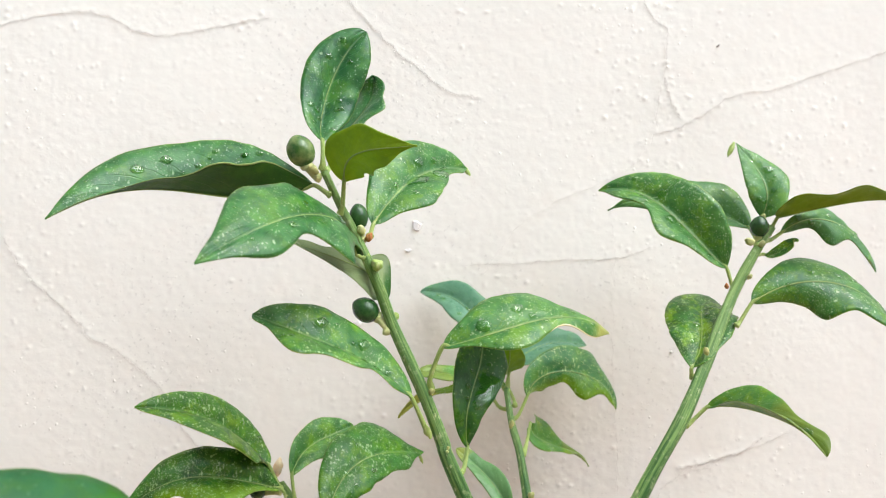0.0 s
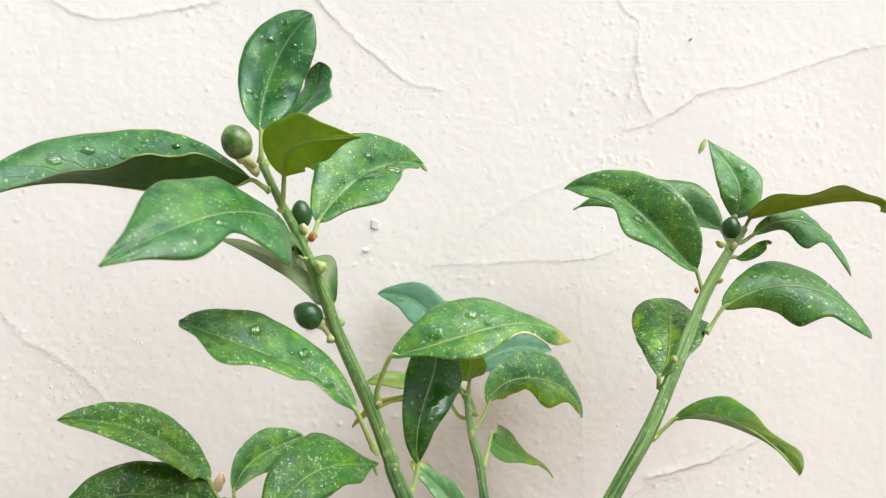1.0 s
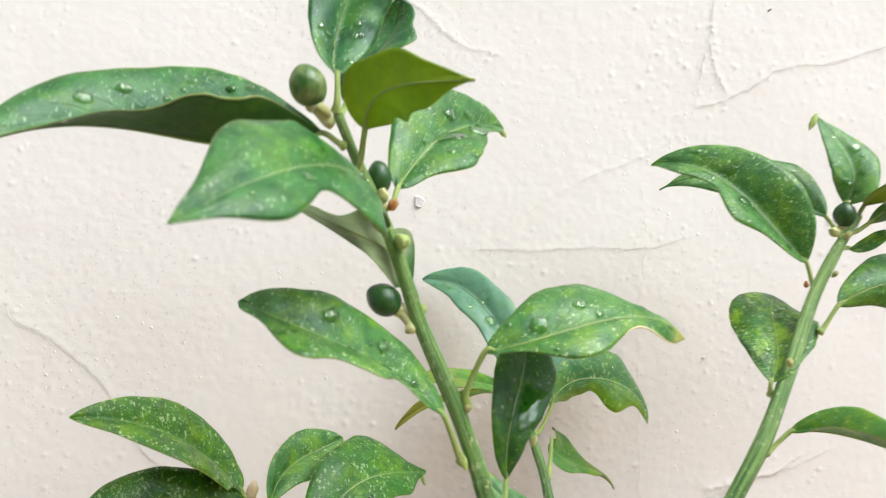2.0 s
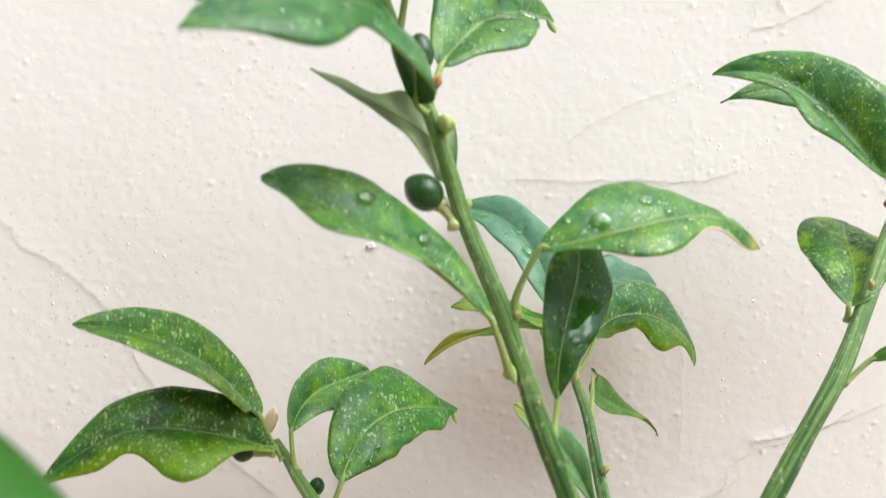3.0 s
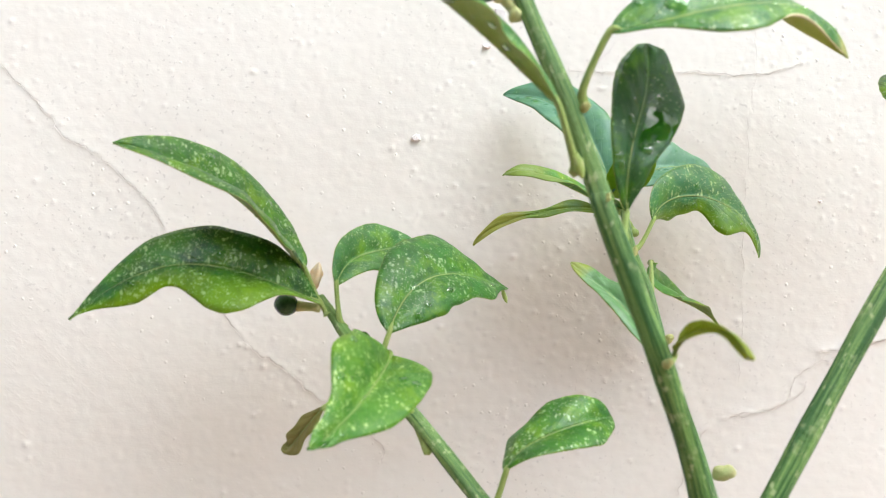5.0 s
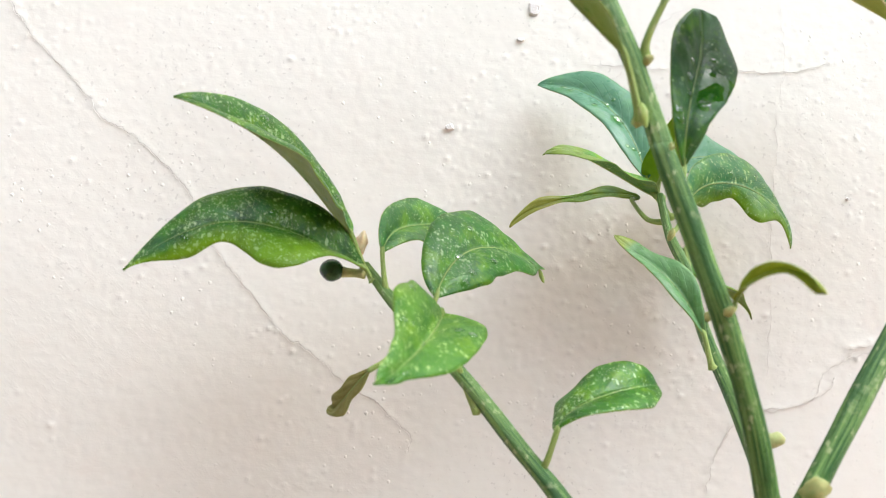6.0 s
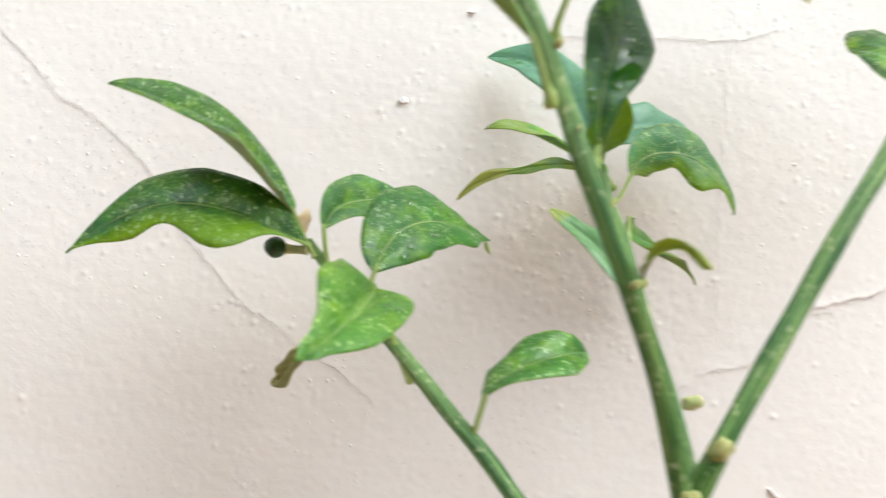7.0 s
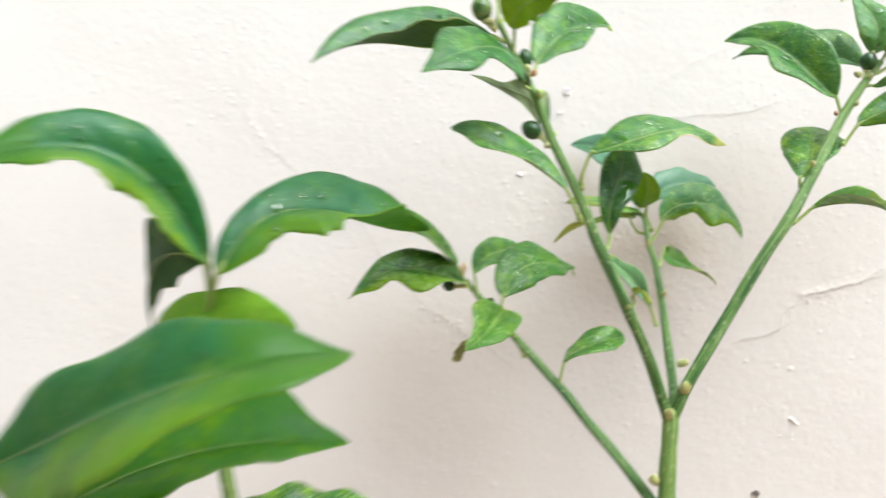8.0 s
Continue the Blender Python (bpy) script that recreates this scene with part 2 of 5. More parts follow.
LEAF = {
    "mature": leaf_material("leaf_mature", (0.008, 0.055, 0.012), (0.044, 0.175, 0.034), (0.28, 0.50, 0.024), 0.95, (0.50, 0.68, 0.30), 0.38, (0.28, 0.58, 0.04), 0.24, 0.2, 0.85, streak=0.004),
    "two_toned": leaf_material("leaf_two_toned", (0.008, 0.055, 0.012), (0.044, 0.175, 0.034), (0.28, 0.50, 0.024), 1.15, (0.50, 0.68, 0.30), 0.38, (0.28, 0.58, 0.04), 0.24, 0.2, 0.9, margin=1, streak=0.004),
    "rimmed": leaf_material("leaf_rimmed", (0.030, 0.130, 0.050), (0.065, 0.215, 0.075), (0.23, 0.45, 0.024), 0.85, (0.50, 0.68, 0.30), 0.38, (0.28, 0.58, 0.04), 0.24, 0.2, 0.9, margin=-1, streak=0.004, coat=0.20),
    "fresh": leaf_material("leaf_fresh", (0.024, 0.120, 0.034), (0.088, 0.248, 0.072), (0.27, 0.48, 0.05), 0.85, (0.66, 0.82, 0.46), 0.40, (0.34, 0.64, 0.05), 0.28, 0.25, 0.42, coat=0.20),
    "tipped": leaf_material("leaf_tipped", (0.030, 0.140, 0.040), (0.094, 0.262, 0.078), (0.27, 0.48, 0.045), 0.85, (0.66, 0.82, 0.46), 0.40, (0.34, 0.64, 0.05), 0.28, 0.3, 0.36, 0.87, (0.44, 0.45, 0.14), coat=0.20),
    "leafy": leaf_material("leaf_leafy", (0.016, 0.098, 0.018), (0.064, 0.215, 0.038), (0.28, 0.50, 0.03), 0.88, (0.54, 0.72, 0.36), 0.40, (0.32, 0.62, 0.04), 0.28, 0.2, 0.45, streak=0.004),
    "sheen": leaf_material("leaf_smooth", (0.016, 0.098, 0.028), (0.066, 0.215, 0.064), (0.22, 0.44, 0.05), 0.75, (0.54, 0.72, 0.42), 0.36, (0.28, 0.58, 0.05), 0.24, 0.2, 0.30, coat=0.20),
    # pale bluish base carries the sky's reflection in its colour
    "pale": leaf_material("leaf_sky_sheen", (0.155, 0.315, 0.205), (0.200, 0.365, 0.245), (0.20, 0.40, 0.16), 0.2, (0.50, 0.66, 0.46), 0.30, (0.30, 0.55, 0.15), 0.28, 0.15, 0.4, coat=0.20),
    "pale_tipped": leaf_material("leaf_pale_tipped", (0.125, 0.265, 0.110), (0.170, 0.325, 0.145), (0.20, 0.40, 0.16), 0.2, (0.50, 0.66, 0.46), 0.30, (0.30, 0.55, 0.15), 0.28, 0.15, 0.4, 0.87, (0.26, 0.32, 0.06)),
    # broad tones: the lower half's yellow stands in for light through the drooping blade
    "broad": leaf_material("leaf_broad_backlit", (0.038, 0.160, 0.078), (0.068, 0.220, 0.108), (0.25, 0.43, 0.05), 0.3, (0.56, 0.72, 0.40), 0.36, (0.36, 0.66, 0.05), 0.62, 0.15, 0.95, margin=-1, dry=0.74, dry_colour=(0.085, 0.235, 0.040), coat=0.20),
    "broad_mirrored": leaf_material("leaf_broad_backlit_mirrored", (0.038, 0.160, 0.078), (0.068, 0.220, 0.108), (0.25, 0.43, 0.05), 0.3, (0.56, 0.72, 0.40), 0.36, (0.36, 0.66, 0.05), 0.50, 0.15, 0.95, margin=1, dry=0.74, dry_colour=(0.085, 0.235, 0.040), coat=0.20),
    "dark": leaf_material("leaf_dark", (0.018, 0.072, 0.016), (0.042, 0.135, 0.032), (0.14, 0.32, 0.02), 0.5, (0.40, 0.58, 0.26), 0.42, (0.24, 0.54, 0.04), 0.24, 0.4, 0.6),
    "near": leaf_material("leaf_near", (0.070, 0.205, 0.050), (0.112, 0.280, 0.064), (0.25, 0.43, 0.05), 0.25, (0.56, 0.72, 0.36), 0.30, (0.40, 0.70, 0.05), 0.85, 0.15, 0.9),
    "lime": leaf_material("leaf_lime", (0.060, 0.195, 0.032), (0.130, 0.300, 0.055), (0.26, 0.43, 0.05), 0.95, (0.60, 0.76, 0.30), 0.42, (0.42, 0.70, 0.05), 0.32, 0.3, 0.6, streak=0.004),
    "olive": leaf_material("leaf_olive", (0.200, 0.335, 0.032), (0.300, 0.450, 0.058), (0.32, 0.47, 0.06), 0.2, (0.44, 0.56, 0.16), 0.45, (0.50, 0.72, 0.06), 0.50, 0.3),
    "brown": leaf_material("leaf_withered", (0.250, 0.245, 0.085), (0.345, 0.325, 0.130), (0.24, 0.26, 0.06), 0.2, (0.42, 0.40, 0.20), 0.55, (0.40, 0.34, 0.06), 0.25, 0.3),
    "bright": leaf_material("leaf_bright", (0.210, 0.410, 0.060), (0.290, 0.490, 0.080), (0.38, 0.56, 0.08), 0.3, (0.60, 0.74, 0.36), 0.42, (0.46, 0.72, 0.06), 0.36, 0.2, 0.6),
    "khaki": leaf_material("leaf_khaki", (0.235, 0.320, 0.045), (0.330, 0.420, 0.075), (0.36, 0.40, 0.08), 0.2, (0.46, 0.50, 0.18), 0.45, (0.56, 0.64, 0.06), 0.46, 0.3),
    "soft": leaf_material("leaf_soft", (0.074, 0.220, 0.070), (0.140, 0.315, 0.112), (0.26, 0.46, 0.08), 0.7, (0.60, 0.76, 0.46), 0.42, (0.36, 0.62, 0.10), 0.34, 0.25, 0.5, coat=0.20),
    "sage": leaf_material("leaf_sage", (0.035, 0.125, 0.030), (0.070, 0.190, 0.050), (0.15, 0.28, 0.06), 0.4, (0.46, 0.52, 0.32), 0.5, (0.42, 0.54, 0.14), 0.34, 0.4, 0.5, 0.16, (0.33, 0.40, 0.21)),
    "turning": leaf_material("leaf_turning", (0.060, 0.200, 0.045), (0.110, 0.280, 0.065), (0.28, 0.42, 0.045), 0.6, (0.60, 0.72, 0.36), 0.42, (0.36, 0.60, 0.05), 0.3, 0.3, 0.6, 0.55, (0.19, 0.27, 0.06)),
    "dry": leaf_material("leaf_dry_tip", (0.100, 0.200, 0.030), (0.160, 0.270, 0.040), (0.28, 0.34, 0.05), 0.3, (0.42, 0.48, 0.16), 0.45, (0.50, 0.58, 0.05), 0.35, 0.3, 0.5, 0.68, (0.34, 0.34, 0.08)),
}
UNDER = leaf_material("leaf_underside", (0.245, 0.320, 0.090), (0.320, 0.395, 0.130), (0.38, 0.43, 0.15), 0.15, (0.38, 0.46, 0.24), 0.50, (0.36, 0.52, 0.08), 0.30, 0.6)
# the sheen tone's underside is a darkened copy of UNDER, shade put into its colour
UNDER_OF = {"broad": LEAF["near"], "broad_mirrored": LEAF["near"], "khaki": LEAF["khaki"], "bright": LEAF["bright"], "lime": LEAF["lime"], "near": LEAF["near"], "sage": LEAF["sage"], "turning": LEAF["turning"], "brown": LEAF["brown"], "sheen": leaf_material("leaf_underside_painted_shade", (0.018, 0.085, 0.010), (0.036, 0.120, 0.016), (0.07, 0.17, 0.02), 0.1, (0.24, 0.36, 0.12), 0.5, (0.20, 0.42, 0.04), 0.14, 0.5), "olive": LEAF["olive"], "dry": LEAF["dry"], "tipped": leaf_material("leaf_tipped_underside", (0.165, 0.275, 0.085), (0.215, 0.335, 0.115), (0.28, 0.37, 0.12), 0.15, (0.38, 0.46, 0.24), 0.50, (0.36, 0.52, 0.08), 0.30, 0.6, 0.5, 0.78, (0.46, 0.48, 0.14))}
STEM = stem_material("green_bark", (0.030, 0.105, 0.016), (0.205, 0.345, 0.085), (0.46, 0.52, 0.26))
PETIOLE = stem_material("petiole_skin", (0.29, 0.41, 0.085), (0.46, 0.55, 0.17), (0.52, 0.56, 0.26))
NODE = plain_material("corky_node", (0.48, 0.44, 0.16), (0.36, 0.40, 0.14), 700, 0.6)
RUST = plain_material("rusty_scar", (0.42, 0.14, 0.04), (0.60, 0.30, 0.10), 900, 0.7)
BUD = plain_material("pale_calyx", (0.58, 0.57, 0.26), (0.44, 0.50, 0.19), 500, 0.5, sub=0.2)
FRUIT = plain_material("green_rind", (0.016, 0.058, 0.012), (0.032, 0.092, 0.020), 500, 0.22, 0.00012)
FRUIT_PALE = plain_material("pale_green_rind", (0.035, 0.105, 0.018), (0.290, 0.350, 0.115), 120, 0.26, 0.00012)
WALL = wall_material()
CRACK = plain_material("crack_shade", (0.56, 0.51, 0.46), (0.73, 0.69, 0.65), 120, 0.9)
CHIP = plain_material("flaked_paint", (0.84, 0.80, 0.78), (0.72, 0.68, 0.66), 300, 0.8)
PIT = plain_material("dark_pit", (0.10, 0.08, 0.07), (0.2, 0.17, 0.15), 300, 0.9)
# colours of unseen surfaces, set for the light they bounce or swallow
GROUND = plain_material("bounce_red_earth", (0.36, 0.225, 0.150), (0.44, 0.285, 0.195), 14, 0.9, 0.002)
SHADE_GREY = plain_material("shade_wall_grey", (0.30, 0.30, 0.29), (0.38, 0.375, 0.36), 12, 0.9, 0.001)
BOUNCE_CLAY = plain_material("bounce_wall_clay", (0.50, 0.34, 0.24), (0.57, 0.40, 0.29), 12, 0.9, 0.001)
WATER = water_material("rain_water", (0.66, 0.82, 0.52, 1))
WET = water_material("water_film", (0.60, 0.84, 0.42, 1), 0.3)
PALE_RIM = plain_material("cream_margin", (0.66, 0.58, 0.30), (0.74, 0.68, 0.42), 400, 0.6)
BLOSSOM = plain_material("withered_petal", (0.82, 0.60, 0.34), (0.86, 0.76, 0.54), 350, 0.6, sub=0.2)


# ---------- mesh helpers ----------
def part(name, data, material, parent, label=""):
    """Links a mesh (or bmesh) as one object under a thing or a part."""
    if isinstance(data, bmesh.types.BMesh):
        me = bpy.data.meshes.new(name)
        data.to_mesh(me)
        data.free()
        data = me
    for mat in material if isinstance(material, tuple) else (material,):
        data.materials.append(mat)
    ob = new(name, data)
    ob.parent = parent
    if label:
        tagged(ob, label)
    return ob


def smooth_mesh(name, verts, faces, uvs=None, slots=None):
    me = bpy.data.meshes.new(name)
    me.from_pydata([tuple(v) for v in verts], [], faces)
    me.polygons.foreach_set("use_smooth", [True] * len(me.polygons))
    if slots is not None:
        me.polygons.foreach_set("material_index", slots)
    if uvs is not None:
        layer = me.uv_layers.new(name="UVMap")
        ids = np.empty(len(me.loops), dtype=np.int32)
        me.loops.foreach_get("vertex_index", ids)
        layer.data.foreach_set("uv", np.asarray(uvs, dtype=np.float32)[ids].ravel())
    me.update()
    return me


def spline(points, per=8):
    """A smooth line through points (Catmull-Rom)."""
    p = [np.array(q, float) for q in points]
    p = [2 * p[0] - p[1], *p, 2 * p[-1] - p[-2]]
    out = []
    for i in range(1, len(p) - 2):
        for k in range(per):
            t = k / per
            out.append(0.5 * (2 * p[i] + (p[i + 1] - p[i - 1]) * t + (2 * p[i - 1] - 5 * p[i] + 4 * p[i + 1] - p[i + 2]) * t * t
                              + (3 * p[i] - p[i - 1] - 3 * p[i + 1] + p[i + 2]) * t ** 3))
    out.append(p[-2])
    return np.array(out)


def tube(name, line, radii, sides=14, ridge=0.0, seed=0):
    """A round or slightly ridged tube along a line, closed at both ends."""
    rng = np.random.default_rng(seed)
    line = np.asarray(line)
    n = len(line)
    radii = np.interp(np.linspace(0, 1, n), np.linspace(0, 1, len(radii)), radii)
    tang = np.gradient(line, axis=0)
    tang /= np.linalg.norm(tang, axis=1)[:, None]
    side = np.cross(tang, (0.13, 1.0, 0.21))
    side /= np.linalg.norm(side, axis=1)[:, None]
    up = np.cross(side, tang)
    ang = np.arange(sides) * 2 * np.pi / sides
    shape = 1 + ridge * np.cos(3 * ang + rng.uniform(0, 6)) + ridge * 0.6 * np.cos(5 * ang + rng.uniform(0, 6))
    lump = 1 + 0.035 * np.sin(np.linspace(0, n * 0.55, n) + rng.uniform(0, 6))
    dist = np.r_[0, np.cumsum(np.linalg.norm(np.diff(line, axis=0), axis=1))]
    verts, uvs, faces = [], [], []
    for i in range(n):
        for j in range(sides):
            verts.append(line[i] + radii[i] * lump[i] * shape[j] * (np.cos(ang[j]) * side[i] + np.sin(ang[j]) * up[i]))
            uvs.append((dist[i] * 10, abs(j - sides / 2) / sides))
    for i in range(n - 1):
        for j in range(sides):
            k = (j + 1) % sides
            faces.append((i * sides + j, (i + 1) * sides + j, (i + 1) * sides + k, i * sides + k))
    for i, flip in ((0, False), (n - 1, True)):
        verts.append(line[i] + (tang[i] if flip else -tang[i]) * radii[i] * 0.5)
        uvs.append((dist[i] * 10, 0.25))
        c = len(verts) - 1
        for j in range(sides):
            k = (j + 1) % sides
            a, b = i * sides + j, i * sides + k
            faces.append((a, c, b) if flip else (a, b, c))
    return smooth_mesh(name, verts, [f[::-1] for f in faces], uvs)


def blob(name, centre, size, axis=(0, 0, 1), seed=0, rough=0.04, tip=0.0, rings=12, sides=16):
    """A rounded body with an axis, slightly uneven, drawn out at its far end by tip."""
    rot = Vector(axis).normalized().to_track_quat("Z", "Y").to_matrix()
    verts, faces = [], []
    for i in range(rings + 1):
        th = math.pi * i / rings
        for j in range(sides):
            ph = 2 * math.pi * j / sides
            d = Vector((math.sin(th) * math.cos(ph), math.sin(th) * math.sin(ph), -math.cos(th)))
            r = 1 + rough * noise.noise(d * 1.7 + Vector((seed * 3.1, 0, 0)))
            v = Vector((d.x * size[0], d.y * size[1], d.z * size[2])) * r
            if tip and d.z > 0.75:
                v.z += tip * size[2] * ((d.z - 0.75) / 0.25) ** 2
            verts.append(Vector(centre) + rot @ v)
    for i in range(rings):
        for j in range(sides):
            k = (j + 1) % sides
            faces.append((i * sides + j, i * sides + k, (i + 1) * sides + k, (i + 1) * sides + j))
    return smooth_mesh(name, verts, faces)


# ---------- wall and ground ----------
WALL_Y = 0.375


def crack_line(points, seed):
    """A crack's wandering line on the wall's face, from (x, z) points."""
    line = spline([(x, 0, z) for x, z in points], 26)[:, (0, 2)]
    wob = np.array([[noise.noise(Vector((p[0] * 260, p[1] * 260, seed))), noise.noise(Vector((p[0] * 260, p[1] * 260, seed + 9.5)))] for p in line])
    fine = np.array([[noise.noise(Vector((p[0] * 900, p[1] * 900, seed + 4))), noise.noise(Vector((p[0] * 900, p[1] * 900, seed + 7.5)))] for p in line])
    return line + wob * 0.0011 + fine * 0.0006


CRACKS = []


def crack(points, width, lift):
    """Keeps a crack: its line, its half width, and how far the paint has lifted on its upper side."""
    CRACKS.append((crack_line(points, len(CRACKS) * 3.7), width, lift))


crack([(-0.2147, 0.7181), (-0.2037, 0.7168), (-0.1817, 0.7217), (-0.1624, 0.7235), (-0.1499, 0.7208), (-0.1374, 0.7143), (-0.1235, 0.7116), (-0.1067, 0.7145), (-0.0871, 0.7183), (-0.0702, 0.7218)], 0.00029, 0.00030)
crack([(-0.0362, 0.7392), (-0.032, 0.7307), (-0.0221, 0.7193), (-0.0079, 0.7051), (0.0035, 0.6959), (0.0177, 0.6851), (0.0349, 0.6808)], 0.00026, 0.00030)
crack([(0.1137, 0.7491), (0.1194, 0.7318), (0.1237, 0.7216), (0.1304, 0.7173), (0.1302, 0.6999), (0.1263, 0.6796), (0.1247, 0.6665)], 0.00029, 0.00024)
crack([(0.1296, 0.6912), (0.1313, 0.6854), (0.1336, 0.6782), (0.1379, 0.6703)], 0.00022, 0.0004)
crack([(0.2675, 0.7099), (0.2459, 0.7048), (0.2255, 0.6988), (0.2045, 0.6914), (0.1867, 0.6855), (0.166, 0.6826), (0.1512, 0.6738), (0.1364, 0.6657), (0.1247, 0.6631)], 0.00027, 0.00030)
crack([(0.1247, 0.6631), (0.1187, 0.6535), (0.1099, 0.6449), (0.0924, 0.6362), (0.0721, 0.6276), (0.0547, 0.6162), (0.0431, 0.6019), (0.0344, 0.5905)], 0.00012, 0.0002)
crack([(0.0258, 0.5963), (0.0488, 0.5967), (0.0719, 0.5983), (0.0921, 0.5988), (0.1038, 0.5993), (0.1213, 0.6044)], 0.00023, 0.00024)
crack([(0.1005, 0.6247), (0.1032, 0.5993), (0.1007, 0.5815), (0.1021, 0.5699), (0.1013, 0.5469), (0.1031, 0.5182), (0.1034, 0.4781)], 0.0001, 0.00015)
crack([(-0.202, 0.6116), (-0.1971, 0.6033), (-0.1899, 0.593), (-0.1784, 0.581), (-0.1693, 0.573), (-0.1599, 0.5618), (-0.1466, 0.5542), (-0.133, 0.5433), (-0.1273, 0.5383), (-0.1224, 0.5311), (-0.1137, 0.5144), (-0.1021, 0.5023), (-0.0857, 0.484), (-0.0767, 0.4791), (-0.063, 0.4682), (-0.0495, 0.4604), (-0.0352, 0.4483), (-0.0352, 0.4418)], 0.00024, 0.0003)
crack([(0.1005, 0.4663), (0.114, 0.4682), (0.1228, 0.4721), (0.1258, 0.4811), (0.1356, 0.4884), (0.1511, 0.4916)], 0.00026, 0.0003)
crack([(0.0918, 0.4602), (0.0877, 0.4534), (0.0838, 0.4444), (0.0822, 0.4333)], 0.00022, 0.0004)
crack([(0.099, 0.4647), (0.1129, 0.4674), (0.1268, 0.4743), (0.1309, 0.4813)], 0.0002, 0.0003)
crack([(0.135, 0.4905), (0.1544, 0.4965), (0.1739, 0.5019), (0.1932, 0.5102)], 0.0002, 0.0003)
crack([(0.1349, 0.4919), (0.1525, 0.4959), (0.1672, 0.5), (0.1791, 0.5071)], 0.00022, 0.0006)


def build_wall():
    """The wall's face near the plant is a fine sheet of lumps, grit and lifted crack edges, set into a plain thick wall."""
    x0, x1, z0, z1 = -0.43, 0.30, 0.33, 0.77
    step = 0.00075
    nx, nz = int((x1 - x0) / step) + 1, int((z1 - z0) / step) + 1
    gx, gz = np.meshgrid(np.linspace(x0, x1, nx), np.linspace(z0, z1, nz))
    rng = np.random.default_rng(5)

    def waves(size, count, amp):
        out = np.zeros_like(gx)
        for _ in range(count):
            k = rng.normal(0, 2 * np.pi / size, 2)
            out += np.sin(gx * k[0] + gz * k[1] + rng.uniform(0, 6.28))
        return out * amp / math.sqrt(count)

    def grain(cell, amp):
        """Smooth random heights on a lattice of that cell."""
        a, b = int((x1 - x0) / cell) + 4, int((z1 - z0) / cell) + 4
        lat = rng.normal(0, 1, (b, a))
        fx, fz = (gx - x0) / cell + 1, (gz - z0) / cell + 1
        ix, iz = fx.astype(int), fz.astype(int)
        tx, tz = fx - ix, fz - iz
        tx, tz = tx * tx * (3 - 2 * tx), tz * tz * (3 - 2 * tz)
        return amp * ((lat[iz, ix] * (1 - tx) + lat[iz, ix + 1] * tx) * (1 - tz) + (lat[iz + 1, ix] * (1 - tx) + lat[iz + 1, ix + 1] * tx) * tz)

    h = waves(0.16, 14, 0.0003) + waves(0.05, 16, 0.00006) + grain(0.012, 0.00004) + grain(0.005, 0.00003) + grain(0.0022, 0.00003)
    # a stretch behind the plant where the trowel left the plaster rough
    rough = np.exp(-(((gx - 0.035) / 0.075) ** 2 + ((gz - 0.510) / 0.060) ** 2))
    h += rough * (grain(0.0024, 0.00006) + grain(0.0048, 0.00004))
    # raised crumbs of grit under the paint, gathered in patches
    patch = grain(0.06, 1.0) + grain(0.02, 0.5)
    # grittier behind the plant and out along the sunny side
    patch += 1.1 * np.exp(-(((gx - 0.045) / 0.07) ** 2 + ((gz - 0.520) / 0.05) ** 2)) + 0.9 * np.exp(-(((gx - 0.13) / 0.09) ** 2 + ((gz - 0.60) / 0.09) ** 2))
    for _ in range(10000):
        cx, cz = rng.uniform(x0, x1), rng.uniform(z0, z1)
        i, j = int((cz - z0) / step), int((cx - x0) / step)
        if patch[min(i, nz - 1), min(j, nx - 1)] < rng.normal(1.1, 0.6):
            continue
        r = rng.uniform(0.00055, 0.0008) if rng.random() < 0.7 else rng.uniform(0.0008, 0.0014)
        s = slice(max(i - 4, 0), i + 5), slice(max(j - 4, 0), j + 5)
        d2 = ((gx[s] - cx) * rng.uniform(0.7, 1.2)) ** 2 + ((gz[s] - cz) * rng.uniform(0.8, 1.5)) ** 2
        h[s] += rng.uniform(0.15, 0.5) * r * np.exp(-d2 / (0.5 * r * r))
    for line, width, lift in CRACKS:
        lo, hi = line.min(0) - 0.012, line.max(0) + 0.012
        jx = slice(max(int((lo[0] - x0) / step), 0), max(int((hi[0] - x0) / step), 0) + 1)
        iz = slice(max(int((lo[1] - z0) / step), 0), max(int((hi[1] - z0) / step), 0) + 1)
        px, pz = gx[iz, jx], gz[iz, jx]
        if px.size == 0:
            continue
        best, sign = np.full(px.shape, 9.0), np.zeros(px.shape)
        for a, b in zip(line[:-1], line[1:]):
            d = b - a
            t = np.clip(((px - a[0]) * d[0] + (pz - a[1]) * d[1]) / (d @ d + 1e-12), 0, 1)
            ex, ez = px - a[0] - t * d[0], pz - a[1] - t * d[1]
            dist = np.hypot(ex, ez)
            closer = dist < best
            best = np.where(closer, dist, best)
            sgn = np.sign(d[0] * ez - d[1] * ex) * (1 if d[0] >= 0 else -1)
            sign = np.where(closer, sgn, sign)
        h[iz, jx] += 0.75 * lift * np.exp(-best / 0.0019) * (sign > 0) + 0.3 * lift * np.exp(-best / 0.0013) * (sign <= 0)
    edge = np.minimum.reduce([gx - x0, x1 - gx, gz - z0, z1 - gz])
    h *= np.clip(edge / 0.012, 0, 1)
    verts = np.stack([gx, WALL_Y - h, gz], -1).reshape(-1, 3)
    idx = np.arange(nx * nz).reshape(nz, nx)
    quads = np.stack([idx[:-1, :-1], idx[:-1, 1:], idx[1:, 1:], idx[1:, :-1]], -1).reshape(-1, 4)
